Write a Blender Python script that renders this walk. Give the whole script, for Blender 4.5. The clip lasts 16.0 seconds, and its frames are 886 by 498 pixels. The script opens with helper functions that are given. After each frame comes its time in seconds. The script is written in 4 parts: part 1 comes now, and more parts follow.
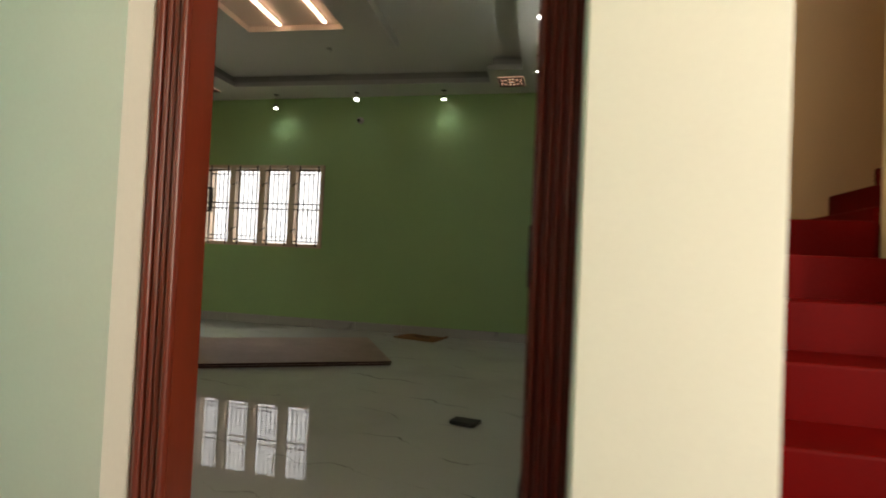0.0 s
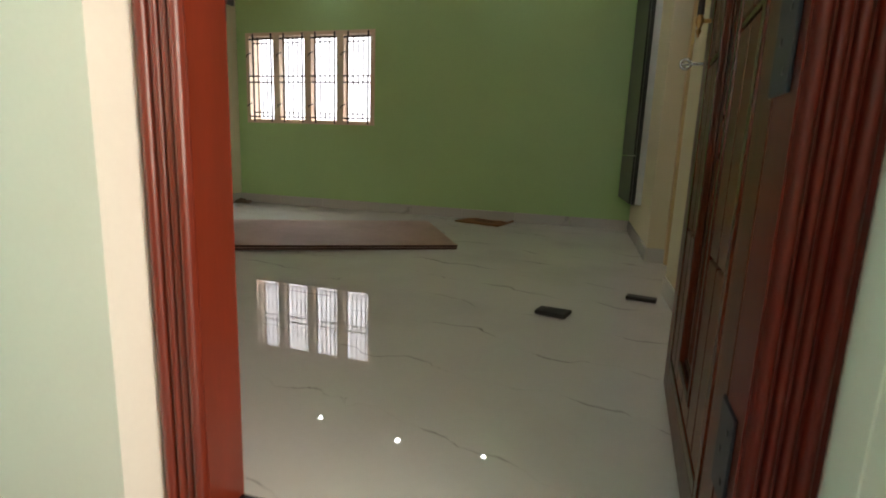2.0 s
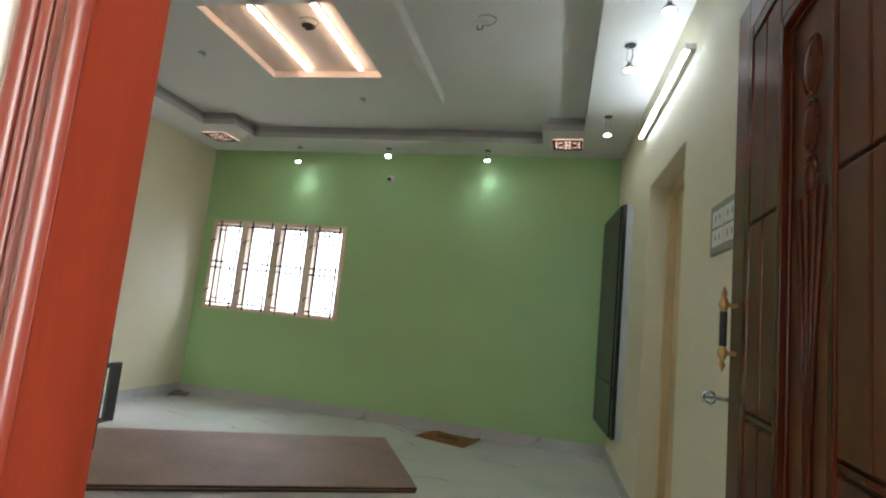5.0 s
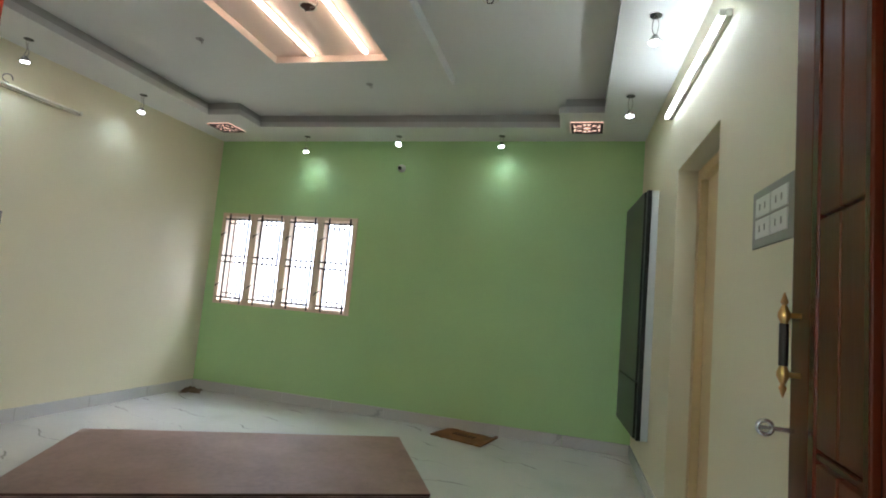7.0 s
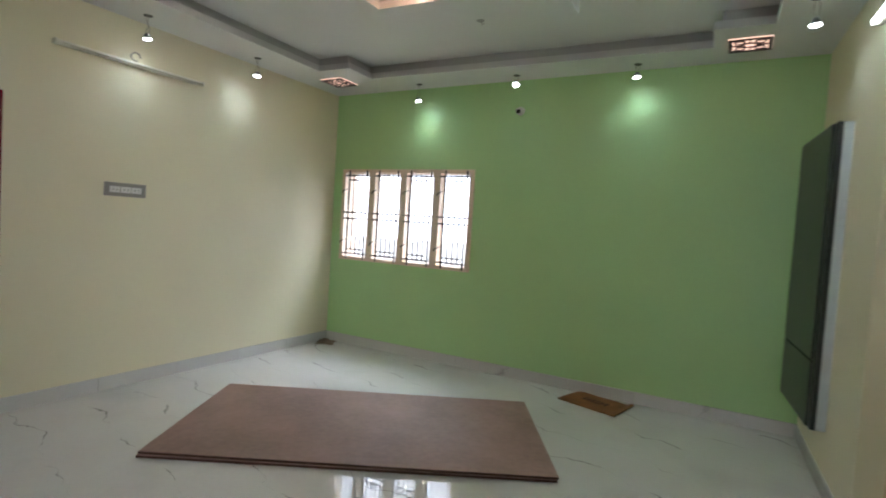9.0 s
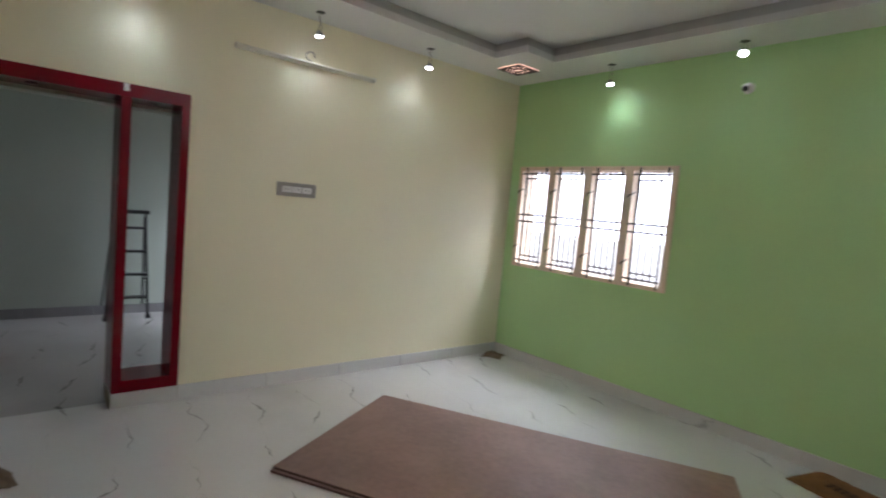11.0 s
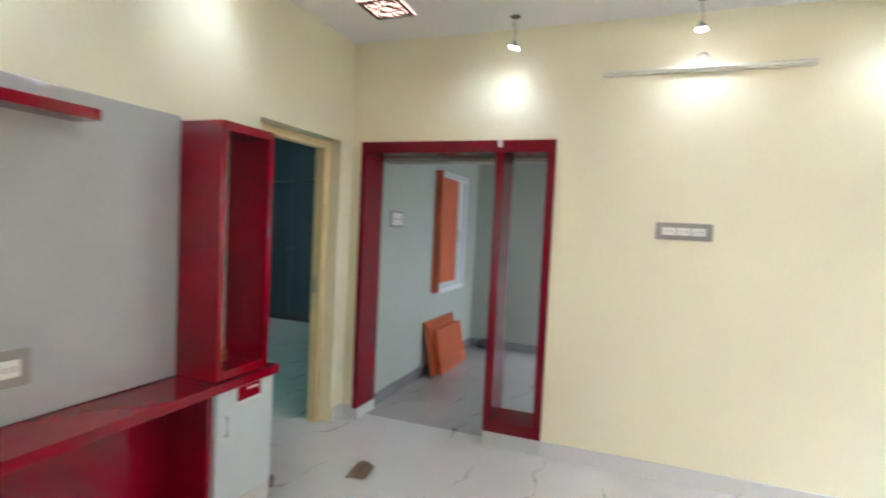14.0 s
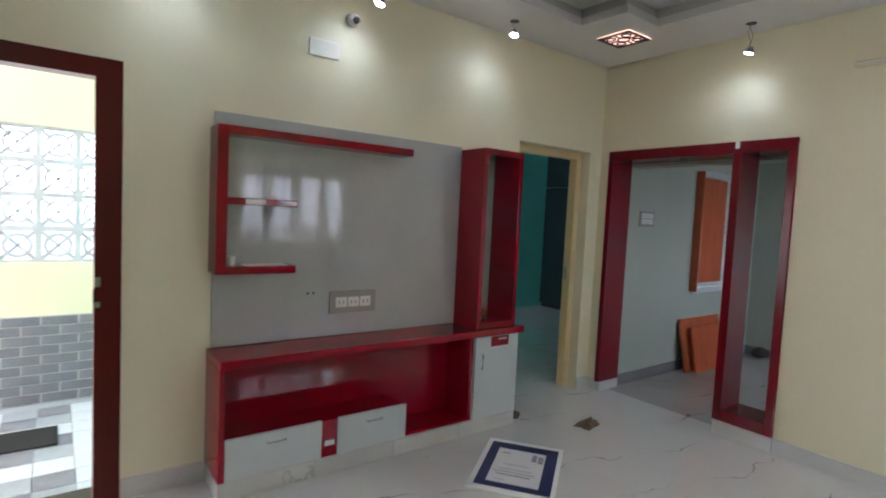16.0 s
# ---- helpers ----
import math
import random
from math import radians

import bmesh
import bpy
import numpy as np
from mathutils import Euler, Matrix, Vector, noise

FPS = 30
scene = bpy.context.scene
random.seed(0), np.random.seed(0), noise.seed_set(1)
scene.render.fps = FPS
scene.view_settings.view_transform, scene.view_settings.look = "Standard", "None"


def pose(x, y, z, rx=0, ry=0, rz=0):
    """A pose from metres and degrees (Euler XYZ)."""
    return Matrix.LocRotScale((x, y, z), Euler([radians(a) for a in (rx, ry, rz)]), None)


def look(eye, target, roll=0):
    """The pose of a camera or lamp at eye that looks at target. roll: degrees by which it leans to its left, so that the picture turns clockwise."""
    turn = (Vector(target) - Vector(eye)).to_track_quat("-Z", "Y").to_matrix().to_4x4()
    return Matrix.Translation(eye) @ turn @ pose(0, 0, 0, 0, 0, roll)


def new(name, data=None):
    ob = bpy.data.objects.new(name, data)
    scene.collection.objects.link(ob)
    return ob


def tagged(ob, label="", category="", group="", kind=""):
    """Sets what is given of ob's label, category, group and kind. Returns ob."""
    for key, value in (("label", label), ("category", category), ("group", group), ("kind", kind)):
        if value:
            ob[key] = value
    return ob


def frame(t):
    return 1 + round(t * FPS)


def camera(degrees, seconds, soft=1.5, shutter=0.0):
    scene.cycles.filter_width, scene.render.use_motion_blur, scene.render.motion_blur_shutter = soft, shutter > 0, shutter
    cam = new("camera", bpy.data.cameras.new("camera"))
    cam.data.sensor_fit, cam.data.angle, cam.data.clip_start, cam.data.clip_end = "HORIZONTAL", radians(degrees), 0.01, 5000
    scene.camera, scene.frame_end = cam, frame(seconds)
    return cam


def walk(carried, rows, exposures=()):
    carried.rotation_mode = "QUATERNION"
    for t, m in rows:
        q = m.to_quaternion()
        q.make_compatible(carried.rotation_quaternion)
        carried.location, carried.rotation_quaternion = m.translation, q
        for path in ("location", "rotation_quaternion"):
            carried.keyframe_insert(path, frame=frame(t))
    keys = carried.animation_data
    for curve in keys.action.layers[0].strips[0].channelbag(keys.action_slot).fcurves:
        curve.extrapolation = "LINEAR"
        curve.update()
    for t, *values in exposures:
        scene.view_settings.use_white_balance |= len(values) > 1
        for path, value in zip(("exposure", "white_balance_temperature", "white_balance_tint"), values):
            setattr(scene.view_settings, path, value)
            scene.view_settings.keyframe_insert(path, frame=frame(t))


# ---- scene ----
cam = camera(80.5, 16.0, soft=1.9, shutter=0.5)
PATH = [
    (0, (0.228, 0.197, 0.913), (-0.204, 2.149, 0.958), 2.6),
    (0.4, (0.094, 0.382, 0.912), (-0.477, 2.298, 0.967), 1.7),
    (0.5, (0.068, 0.403, 0.903), (-0.535, 2.31, 0.946), 1.9),
    (1, (0.003, 0.5, 0.829), (-0.603, 2.404, 0.745), 1.4),
    (1.5, (-0.011, 0.572, 0.766), (-0.595, 2.443, 0.369), 1.7),
    (2, (-0.044, 0.638, 0.774), (-0.628, 2.513, 0.395), 2.2),
    (2.5, (-0.047, 0.834, 0.86), (-0.717, 2.709, 0.674), 2.1),
    (3, (-0.091, 0.896, 0.995), (-0.819, 2.745, 0.769), 3.1),
    (3.5, (-0.147, 0.914, 1.087), (-0.854, 2.774, 0.884), 5.0),
    (4, (-0.147, 0.939, 1.15), (-0.718, 2.855, 1.099), 5.6),
    (4.5, (-0.148, 0.962, 1.173), (-0.702, 2.881, 1.275), 5.8),
    (5, (-0.206, 0.962, 1.194), (-0.7, 2.884, 1.44), 5.7),
    (5.2, (-0.215, 0.978, 1.196), (-0.684, 2.902, 1.476), 5.8),
    (7.3, (-0.221, 1.189, 1.286), (-0.783, 3.101, 1.431), 4.8),
    (7.5, (-0.25, 1.191, 1.307), (-0.788, 3.113, 1.404), 4.3),
    (8, (-0.276, 1.267, 1.325), (-0.743, 3.21, 1.34), 3.9),
    (8.5, (-0.257, 1.403, 1.396), (-0.89, 3.3, 1.408), 3.4),
    (9, (-0.323, 1.505, 1.462), (-1.301, 3.248, 1.374), 3.6),
    (9.2, (-0.353, 1.566, 1.457), (-1.371, 3.286, 1.373), 3.8),
    (11.3, (-0.623, 2.271, 1.553), (-2.293, 3.357, 1.379), 3.5),
    (11.5, (-0.643, 2.378, 1.552), (-2.401, 3.316, 1.375), 2.3),
    (12, (-0.688, 2.687, 1.539), (-2.554, 3.389, 1.377), 2.9),
    (12.5, (-0.899, 2.939, 1.543), (-2.799, 3.539, 1.372), 3.6),
    (13, (-1.069, 3.14, 1.543), (-3.023, 3.533, 1.386), 3.7),
    (13.5, (-1.112, 3.466, 1.549), (-3.096, 3.301, 1.36), 3.1),
    (14, (-1.018, 3.67, 1.556), (-2.885, 2.957, 1.467), 2.7),
    (14.5, (-0.881, 3.851, 1.564), (-2.54, 2.739, 1.458), 3.0),
    (15, (-0.827, 4.114, 1.551), (-2.265, 2.729, 1.446), 3.8),
    (15.5, (-0.74, 4.328, 1.55), (-2.024, 2.798, 1.45), 2.8),
    (16, (-0.604, 4.53, 1.53), (-1.795, 2.928, 1.403), 2.8),
]
EXPOSURE = [(0, -1.05, 7500, 12), (0.6, -0.88, 7400, 13), (1.0, -0.6, 7300, 15), (1.5, -0.5, 7200, 16), (2.5, -0.1, 7100, 16), (3.5, 0.25, 6700, 15), (4.0, 0.45, 6450, 13), (5.0, 0.33, 6050, 12), (8.0, 0.5, 6000, 13), (9.2, 0.42, 6000, 12), (11.5, 0.4, 6050, 19), (13, 0.52, 6050, 20), (13.5, 1.38, 6000, 17), (14, 1.75, 6000, 18), (14.6, 1.95, 6000, 18), (15.0, 1.77, 5950, 18), (15.5, 1.28, 5900, 18), (16, 0.78, 5850, 18)]
walk(cam, [(t, look(eye, target, roll)) for t, eye, target, roll in PATH], EXPOSURE)

# ---- world, sun and daylight ----
world = bpy.data.worlds.new("sky")
scene.world = world
world.use_nodes = True
wn = world.node_tree
sky = wn.nodes.new("ShaderNodeTexSky")
sky.sky_type, sky.sun_disc = "NISHITA", False
sky.sun_elevation, sky.sun_rotation = radians(58), radians(150)
wn.links.new(sky.outputs[0], wn.nodes["Background"].inputs[0])
wn.nodes["Background"].inputs[1].default_value = 0.15

sun = new("sun", bpy.data.lights.new("sun", "SUN"))
sun.data.energy, sun.data.angle, sun.data.color = 3.0, radians(0.6), (1.0, 0.95, 0.88)
sun.matrix_world = look((0, 0, 0), (-0.42, 0.72, -1.33))


def sky_lamp(name, x, y, z, target, w, h, power, color=(0.9, 0.95, 1.0)):
    """An added area lamp that stands in for the sky's light."""
    ob = new(name, bpy.data.lights.new(name, "AREA"))
    ob.data.shape, ob.data.size, ob.data.size_y = "RECTANGLE", w, h
    ob.data.energy, ob.data.color = power, color
    ob.matrix_world = look((x, y, z), target)
    return ob


# added lamp outside, above the window and out of direct view
sky_lamp("window_daylight", -3.4, 8.4, 5.5, (-3.2, 4.6, 0.9), 5.0, 3.4, 1000)
# added lamp at the porch's open east end
sky_lamp("porch_daylight", 2.5, 0.05, 1.6, (-1.4, 0.5, 0.9), 1.6, 2.4, 150, (1.0, 0.95, 0.84))
# fill lamps in unseen, added openings, to brighten kitchen and bedroom
sky_lamp("kitchen_fill", -6.3, 5.1, 1.5, (-7.75, 2.9, 2.0), 1.2, 1.1, 0.7)
sky_lamp("bedroom_fill", -1.6, -0.4, 1.5, (-6, -0.9, 1.0), 1.0, 1.2, 140)

# ---- materials ----
MATS = {}


def mat(name, color, rough=0.6, var=0.06, scale=3.0, bump=0.05, fine=60.0, metal=0.0, coat=0.0, emit=None, power=0.0, stretch=(1, 1, 1), spec=0.5):
    m = bpy.data.materials.new(name)
    m.use_nodes = True
    nt = m.node_tree
    b = nt.nodes["Principled BSDF"]
    b.inputs["Roughness"].default_value, b.inputs["Metallic"].default_value = rough, metal
    b.inputs["Specular IOR Level"].default_value = spec
    b.inputs["Coat Weight"].default_value, b.inputs["Coat Roughness"].default_value = coat, 0.05
    tc, mp = nt.nodes.new("ShaderNodeTexCoord"), nt.nodes.new("ShaderNodeMapping")
    mp.inputs["Scale"].default_value = stretch
    nt.links.new(tc.outputs["Object"], mp.inputs[0])
    n1, n2 = nt.nodes.new("ShaderNodeTexNoise"), nt.nodes.new("ShaderNodeTexNoise")
    n1.inputs["Scale"].default_value, n1.inputs["Detail"].default_value = scale, 4
    n2.inputs["Scale"].default_value, n2.inputs["Detail"].default_value = fine, 3
    mixn = nt.nodes.new("ShaderNodeMath")
    mixn.operation = "MULTIPLY_ADD"
    mixn.inputs[1].default_value = 0.35
    ramp = nt.nodes.new("ShaderNodeValToRGB")
    lo = [max(0.0, c * (1 - var)) for c in color]
    hi = [min(1.0, c * (1 + var)) for c in color]
    ramp.color_ramp.elements[0].color, ramp.color_ramp.elements[1].color = (*lo, 1), (*hi, 1)
    ramp.color_ramp.elements[0].position, ramp.color_ramp.elements[1].position = 0.4, 0.95
    nt.links.new(mp.outputs[0], n1.inputs["Vector"])
    nt.links.new(mp.outputs[0], n2.inputs["Vector"])
    nt.links.new(n2.outputs["Fac"], mixn.inputs[0])
    nt.links.new(n1.outputs["Fac"], mixn.inputs[2])
    nt.links.new(mixn.outputs[0], ramp.inputs[0])
    nt.links.new(ramp.outputs[0], b.inputs["Base Color"])
    if bump:
        bp = nt.nodes.new("ShaderNodeBump")
        bp.inputs["Strength"].default_value, bp.inputs["Distance"].default_value = bump, 0.01
        nt.links.new(mixn.outputs[0], bp.inputs["Height"])
        nt.links.new(bp.outputs[0], b.inputs["Normal"])
    if emit:
        b.inputs["Emission Color"].default_value, b.inputs["Emission Strength"].default_value = (*emit, 1), power
    MATS[name] = m
    return m


def marble(name, base, vein, rough, veins=1.0, gloss=0.5, loose=False):
    """Polished tile with broken grey veins that run roughly along x."""
    m = mat(name, base, rough, 0.04, 1.5, 0.0, 40, spec=gloss)
    nt = m.node_tree
    b = nt.nodes["Principled BSDF"]
    if gloss > 0.5:
        swell, lift = nt.nodes.new("ShaderNodeTexNoise"), nt.nodes.new("ShaderNodeBump")
        swell.inputs["Scale"].default_value, swell.inputs["Detail"].default_value = 4.5, 1
        lift.inputs["Strength"].default_value, lift.inputs["Distance"].default_value = 1.0, 0.0005
        nt.links.new(swell.outputs["Fac"], lift.inputs["Height"])
        nt.links.new(lift.outputs[0], b.inputs["Normal"])
    tc = nt.nodes.new("ShaderNodeTexCoord")
    place = tc.outputs["Object"]
    if loose:
        info, shift = nt.nodes.new("ShaderNodeObjectInfo"), nt.nodes.new("ShaderNodeVectorMath")
        shift.operation = "MULTIPLY_ADD"
        shift.inputs[1].default_value = (17.0, 9.0, 5.0)
        nt.links.new(info.outputs["Random"], shift.inputs[0])
        nt.links.new(place, shift.inputs[2])
        place = shift.outputs[0]
    warp = nt.nodes.new("ShaderNodeTexNoise")
    warp.inputs["Scale"].default_value, warp.inputs["Detail"].default_value = 2.6, 7
    sep, comb = nt.nodes.new("ShaderNodeSeparateXYZ"), nt.nodes.new("ShaderNodeCombineXYZ")
    nt.links.new(place, warp.inputs["Vector"])
    nt.links.new(place, sep.inputs[0])

    def math_node(op, a, c, d=None):
        n = nt.nodes.new("ShaderNodeMath")
        n.operation = op
        for i, v in enumerate((a, c, d)):
            if v is None:
                continue
            if isinstance(v, float):
                n.inputs[i].default_value = v
            else:
                nt.links.new(v, n.inputs[i])
        return n.outputs[0]

    # distance to the nearest vein line, warped
    line = math_node("MULTIPLY_ADD", sep.outputs["X"], 0.22, sep.outputs["Y"])
    line = math_node("MULTIPLY_ADD", warp.outputs["Fac"], 0.42, line)
    saw = math_node("PINGPONG", line, 0.20)
    width = nt.nodes.new("ShaderNodeTexNoise")
    width.inputs["Scale"].default_value, width.inputs["Detail"].default_value = 2.8, 4
    nt.links.new(place, width.inputs["Vector"])
    w = nt.nodes.new("ShaderNodeMapRange")
    w.inputs["From Min"].default_value, w.inputs["From Max"].default_value = 0.50, 0.70
    w.inputs["To Min"].default_value, w.inputs["To Max"].default_value = 0.0005, 0.018
    nt.links.new(width.outputs["Fac"], w.inputs[0])
    ratio = math_node("DIVIDE", saw, w.outputs[0])
    fac = nt.nodes.new("ShaderNodeMapRange")
    fac.inputs["From Min"].default_value, fac.inputs["From Max"].default_value = 0.2, 1.0
    fac.inputs["To Min"].default_value, fac.inputs["To Max"].default_value = 0.75 * veins, 0.0
    nt.links.new(ratio, fac.inputs[0])
    cloud = nt.nodes.new("ShaderNodeTexNoise")
    cloud.inputs["Scale"].default_value, cloud.inputs["Detail"].default_value = 0.9, 6
    nt.links.new(place, cloud.inputs["Vector"])
    soft = nt.nodes.new("ShaderNodeMapRange")
    soft.inputs["From Min"].default_value, soft.inputs["From Max"].default_value = 0.5, 0.8
    soft.inputs["To Max"].default_value = 0.35
    nt.links.new(cloud.outputs["Fac"], soft.inputs[0])
    both = math_node("MAXIMUM", fac.outputs[0], soft.outputs[0])
    mix = nt.nodes.new("ShaderNodeMix")
    mix.data_type = "RGBA"
    old = b.inputs["Base Color"].links[0].from_socket
    nt.links.new(both, mix.inputs["Factor"])
    nt.links.new(old, mix.inputs["A"])
    mix.inputs["B"].default_value = (*vein, 1)
    nt.links.new(mix.outputs["Result"], b.inputs["Base Color"])
    return m


CREAM = mat("cream_paint", (0.80, 0.75, 0.55), 0.55, 0.03, 1.2, 0.04, 90)
GREEN = mat("green_paint", (0.46, 0.70, 0.32), 0.5, 0.05, 1.0, 0.05, 90)
PALE = mat("pale_grey_paint", (0.82, 0.79, 0.70), 0.6, 0.04, 1.2, 0.05, 80)
WHITE = mat("white_ceiling_paint", (0.80, 0.80, 0.78), 0.7, 0.03, 1.0, 0.03, 60)
STEPGREY = mat("grey_cove", (0.42, 0.41, 0.40), 0.7, 0.05, 1.0, 0.03, 60)
STEPLIGHT = mat("light_grey_cove", (0.58, 0.57, 0.56), 0.7, 0.05, 1.0, 0.03, 60)
PEACH = mat("peach_recess", (0.88, 0.74, 0.64), 0.65, 0.04, 1.0, 0.03, 60)
STAIRWALL = mat("tan_stair_paint", (0.72, 0.52, 0.30), 0.65, 0.05, 1.0, 0.03, 60)
TEAL = mat("teal_paint", (0.11, 0.48, 0.41), 0.6, 0.05, 1.0, 0.03, 60)
# wall colour darkened to carry the kitchen's dimness
KITCHEN = mat("dimmed_kitchen_paint", (0.40, 0.45, 0.385), 0.6, 0.05, 1.0, 0.03, 60)
FLOOR = marble("marble_tile", (0.67, 0.66, 0.635), (0.20, 0.18, 0.17), 0.008, gloss=1.0)
# grey tiles, darkened further for the dim kitchen
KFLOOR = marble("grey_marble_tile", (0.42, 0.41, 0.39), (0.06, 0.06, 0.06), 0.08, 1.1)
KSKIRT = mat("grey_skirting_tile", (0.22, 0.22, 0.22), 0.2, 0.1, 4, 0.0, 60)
SKIRT = marble("skirting_tile", (0.64, 0.63, 0.61), (0.25, 0.25, 0.25), 0.15, 0.6, loose=True)
GRANITE = mat("black_granite", (0.022, 0.022, 0.024), 0.12, 0.7, 18, 0.0, 140)
REDGLOSS = mat("red_laminate", (0.26, 0.001, 0.013), 0.04, 0.10, 2.0, 0.0, 30, spec=0.6)
PORTALRED = mat("dark_red_laminate", (0.17, 0.001, 0.009), 0.2, 0.10, 2.0, 0.0, 30, spec=0.3)
GREYLAM = mat("grey_laminate", (0.45, 0.45, 0.445), 0.06, 0.06, 3.0, 0.0, 60, spec=0.6)
WHITELAM = mat("pale_grey_laminate", (0.60, 0.64, 0.64), 0.3, 0.04, 3.0, 0.01, 50)
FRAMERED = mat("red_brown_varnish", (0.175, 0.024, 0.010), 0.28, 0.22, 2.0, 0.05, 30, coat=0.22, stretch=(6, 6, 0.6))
# the same varnish with shade put into its colour
FRAMESHADE = mat("shaded_red_brown_varnish", (0.095, 0.008, 0.004), 0.36, 0.18, 2.0, 0.05, 30, stretch=(6, 6, 0.6), spec=0.25)
LEAFWOOD = mat("dark_teak_varnish", (0.088, 0.022, 0.008), 0.30, 0.35, 2.5, 0.06, 30, stretch=(8, 8, 0.5), spec=0.12)
LEAFTRIM = mat("red_teak_varnish", (0.075, 0.012, 0.004), 0.24, 0.3, 2.5, 0.05, 30, stretch=(8, 8, 0.5), spec=0.16)
OCHRE = mat("ochre_door_frame", (0.72, 0.55, 0.29), 0.45, 0.08, 2.0, 0.04, 40)
ORANGE = mat("orange_varnish", (0.50, 0.105, 0.035), 0.35, 0.2, 2.0, 0.05, 30, stretch=(6, 1, 1))
WINFRAME = mat("beige_window_paint", (0.82, 0.66, 0.51), 0.5, 0.06, 2.0, 0.04, 60)
IRON = mat("dark_brown_iron", (0.028, 0.018, 0.014), 0.45, 0.2, 10, 0.05, 60, metal=0.3)
BLACKLAM = mat("charcoal_laminate", (0.020, 0.022, 0.021), 0.35, 0.15, 3.0, 0.02, 60, coat=0.2)
WARDROBE = mat("dark_teal_laminate", (0.005, 0.016, 0.018), 0.4, 0.15, 3.0, 0.02, 60)
BLACK = mat("black_plastic", (0.012, 0.012, 0.012), 0.4, 0.2, 8, 0.02, 60)
PLY = mat("brown_board", (0.29, 0.18, 0.148), 0.5, 0.32, 1.6, 0.06, 24)
PLYEDGE = mat("board_edge", (0.075, 0.035, 0.025), 0.7, 0.2, 4, 0.08, 60)
MATCOIR = mat("coir", (0.22, 0.10, 0.03), 0.95, 0.35, 6, 0.6, 220)
MATDARK = mat("dark_coir", (0.08, 0.035, 0.012), 0.95, 0.3, 6, 0.6, 220)
RAG = mat("brown_rag", (0.17, 0.12, 0.08), 0.95, 0.4, 12, 0.4, 120)
WEDGE = mat("dark_stone_offcut", (0.028, 0.024, 0.02), 0.6, 0.4, 12, 0.15, 90)
BRASS = mat("brass", (0.62, 0.36, 0.14), 0.28, 0.15, 12, 0.02, 60, metal=1.0)
STEEL = mat("steel", (0.55, 0.55, 0.55), 0.25, 0.1, 12, 0.02, 60, metal=1.0)
HINGE = mat("blackened_hinge", (0.010, 0.011, 0.018), 0.45, 0.3, 12, 0.05, 60, metal=0.1)
PLATE = mat("grey_switch_plate", (0.30, 0.28, 0.25), 0.4, 0.06, 5, 0.01, 60)
SWITCH = mat("white_switch", (0.78, 0.77, 0.74), 0.35, 0.03, 5, 0.0, 60)
PAPER = mat("white_paper", (0.80, 0.80, 0.80), 0.8, 0.04, 5, 0.02, 60)
NAVY = mat("navy_print", (0.015, 0.022, 0.10), 0.5, 0.2, 9, 0.02, 60)
PRINTGREY = mat("grey_print", (0.32, 0.33, 0.36), 0.7, 0.1, 9, 0.0, 60)
STICKER = mat("white_sticker", (0.80, 0.74, 0.76), 0.6, 0.06, 9, 0.0, 60)
STEPRED = mat("red_oxide_step", (0.12, 0.002, 0.002), 0.55, 0.2, 3, 0.04, 60, spec=0.06)
TILEGREY = mat("grey_wall_tile", (0.20, 0.20, 0.23), 0.4, 0.3, 7, 0.08, 60)
GROUT = mat("pale_grout", (0.55, 0.55, 0.55), 0.8, 0.06, 5, 0.05, 60)
JALI = mat("white_concrete", (0.56, 0.57, 0.60), 0.8, 0.06, 5, 0.1, 60)
PORCHTILE = mat("porch_floor_tile", (0.34, 0.36, 0.40), 0.35, 0.25, 4, 0.03, 60)
PORCHPALE = mat("pale_floor_tile", (0.60, 0.63, 0.68), 0.35, 0.15, 4, 0.03, 60)
# ground colour raised so the lower window panes look bright
EARTH = mat("lightened_ground", (0.55, 0.52, 0.46), 0.95, 0.25, 0.6, 0.3, 12)
TUBEON = mat("lit_tube", (0.9, 0.9, 0.9), 0.4, 0.0, 3, 0, 30, emit=(0.86, 0.95, 1.0), power=18.0)
TUBEOFF = mat("unlit_tube", (0.74, 0.72, 0.62), 0.35, 0.03, 3, 0, 30)
WARMTUBE = mat("lit_warm_tube", (0.9, 0.85, 0.75), 0.4, 0.0, 3, 0, 30, emit=(1.0, 0.72, 0.54), power=16.0)
GRILLEGLOW = mat("lit_diffuser", (0.9, 0.8, 0.7), 0.5, 0.0, 3, 0, 30, emit=(1.0, 0.60, 0.44), power=1.1)
BULBON = mat("lit_bulb", (0.9, 0.9, 0.9), 0.4, 0.0, 3, 0, 30, emit=(0.93, 0.97, 1.0), power=25.0)
CHROME = mat("bulb_housing", (0.72, 0.72, 0.72), 0.25, 0.03, 3, 0, 30, metal=0.7)
SKYGLOW = mat("glowing_sky", (0.8, 0.82, 0.86), 0.9, 0.0, 0.1, 0, 1, emit=(0.93, 0.96, 1.0), power=2.5)
SKYGLOWSOUTH = mat("glowing_bright_sky", (0.8, 0.82, 0.86), 0.9, 0.0, 0.1, 0, 1, emit=(0.90, 0.95, 1.0), power=3.6)
WIRE = mat("twisted_wire", (0.30, 0.26, 0.24), 0.6, 0.1, 20, 0, 60)

GLASS = bpy.data.materials.new("frosted_glass")
GLASS.use_nodes = True
gb = GLASS.node_tree.nodes["Principled BSDF"]
gb.inputs["Transmission Weight"].default_value, gb.inputs["Roughness"].default_value = 1.0, 0.12
gb.inputs["Base Color"].default_value, gb.inputs["IOR"].default_value = (0.95, 0.97, 1.0, 1), 1.1

# ---- mesh helpers ----


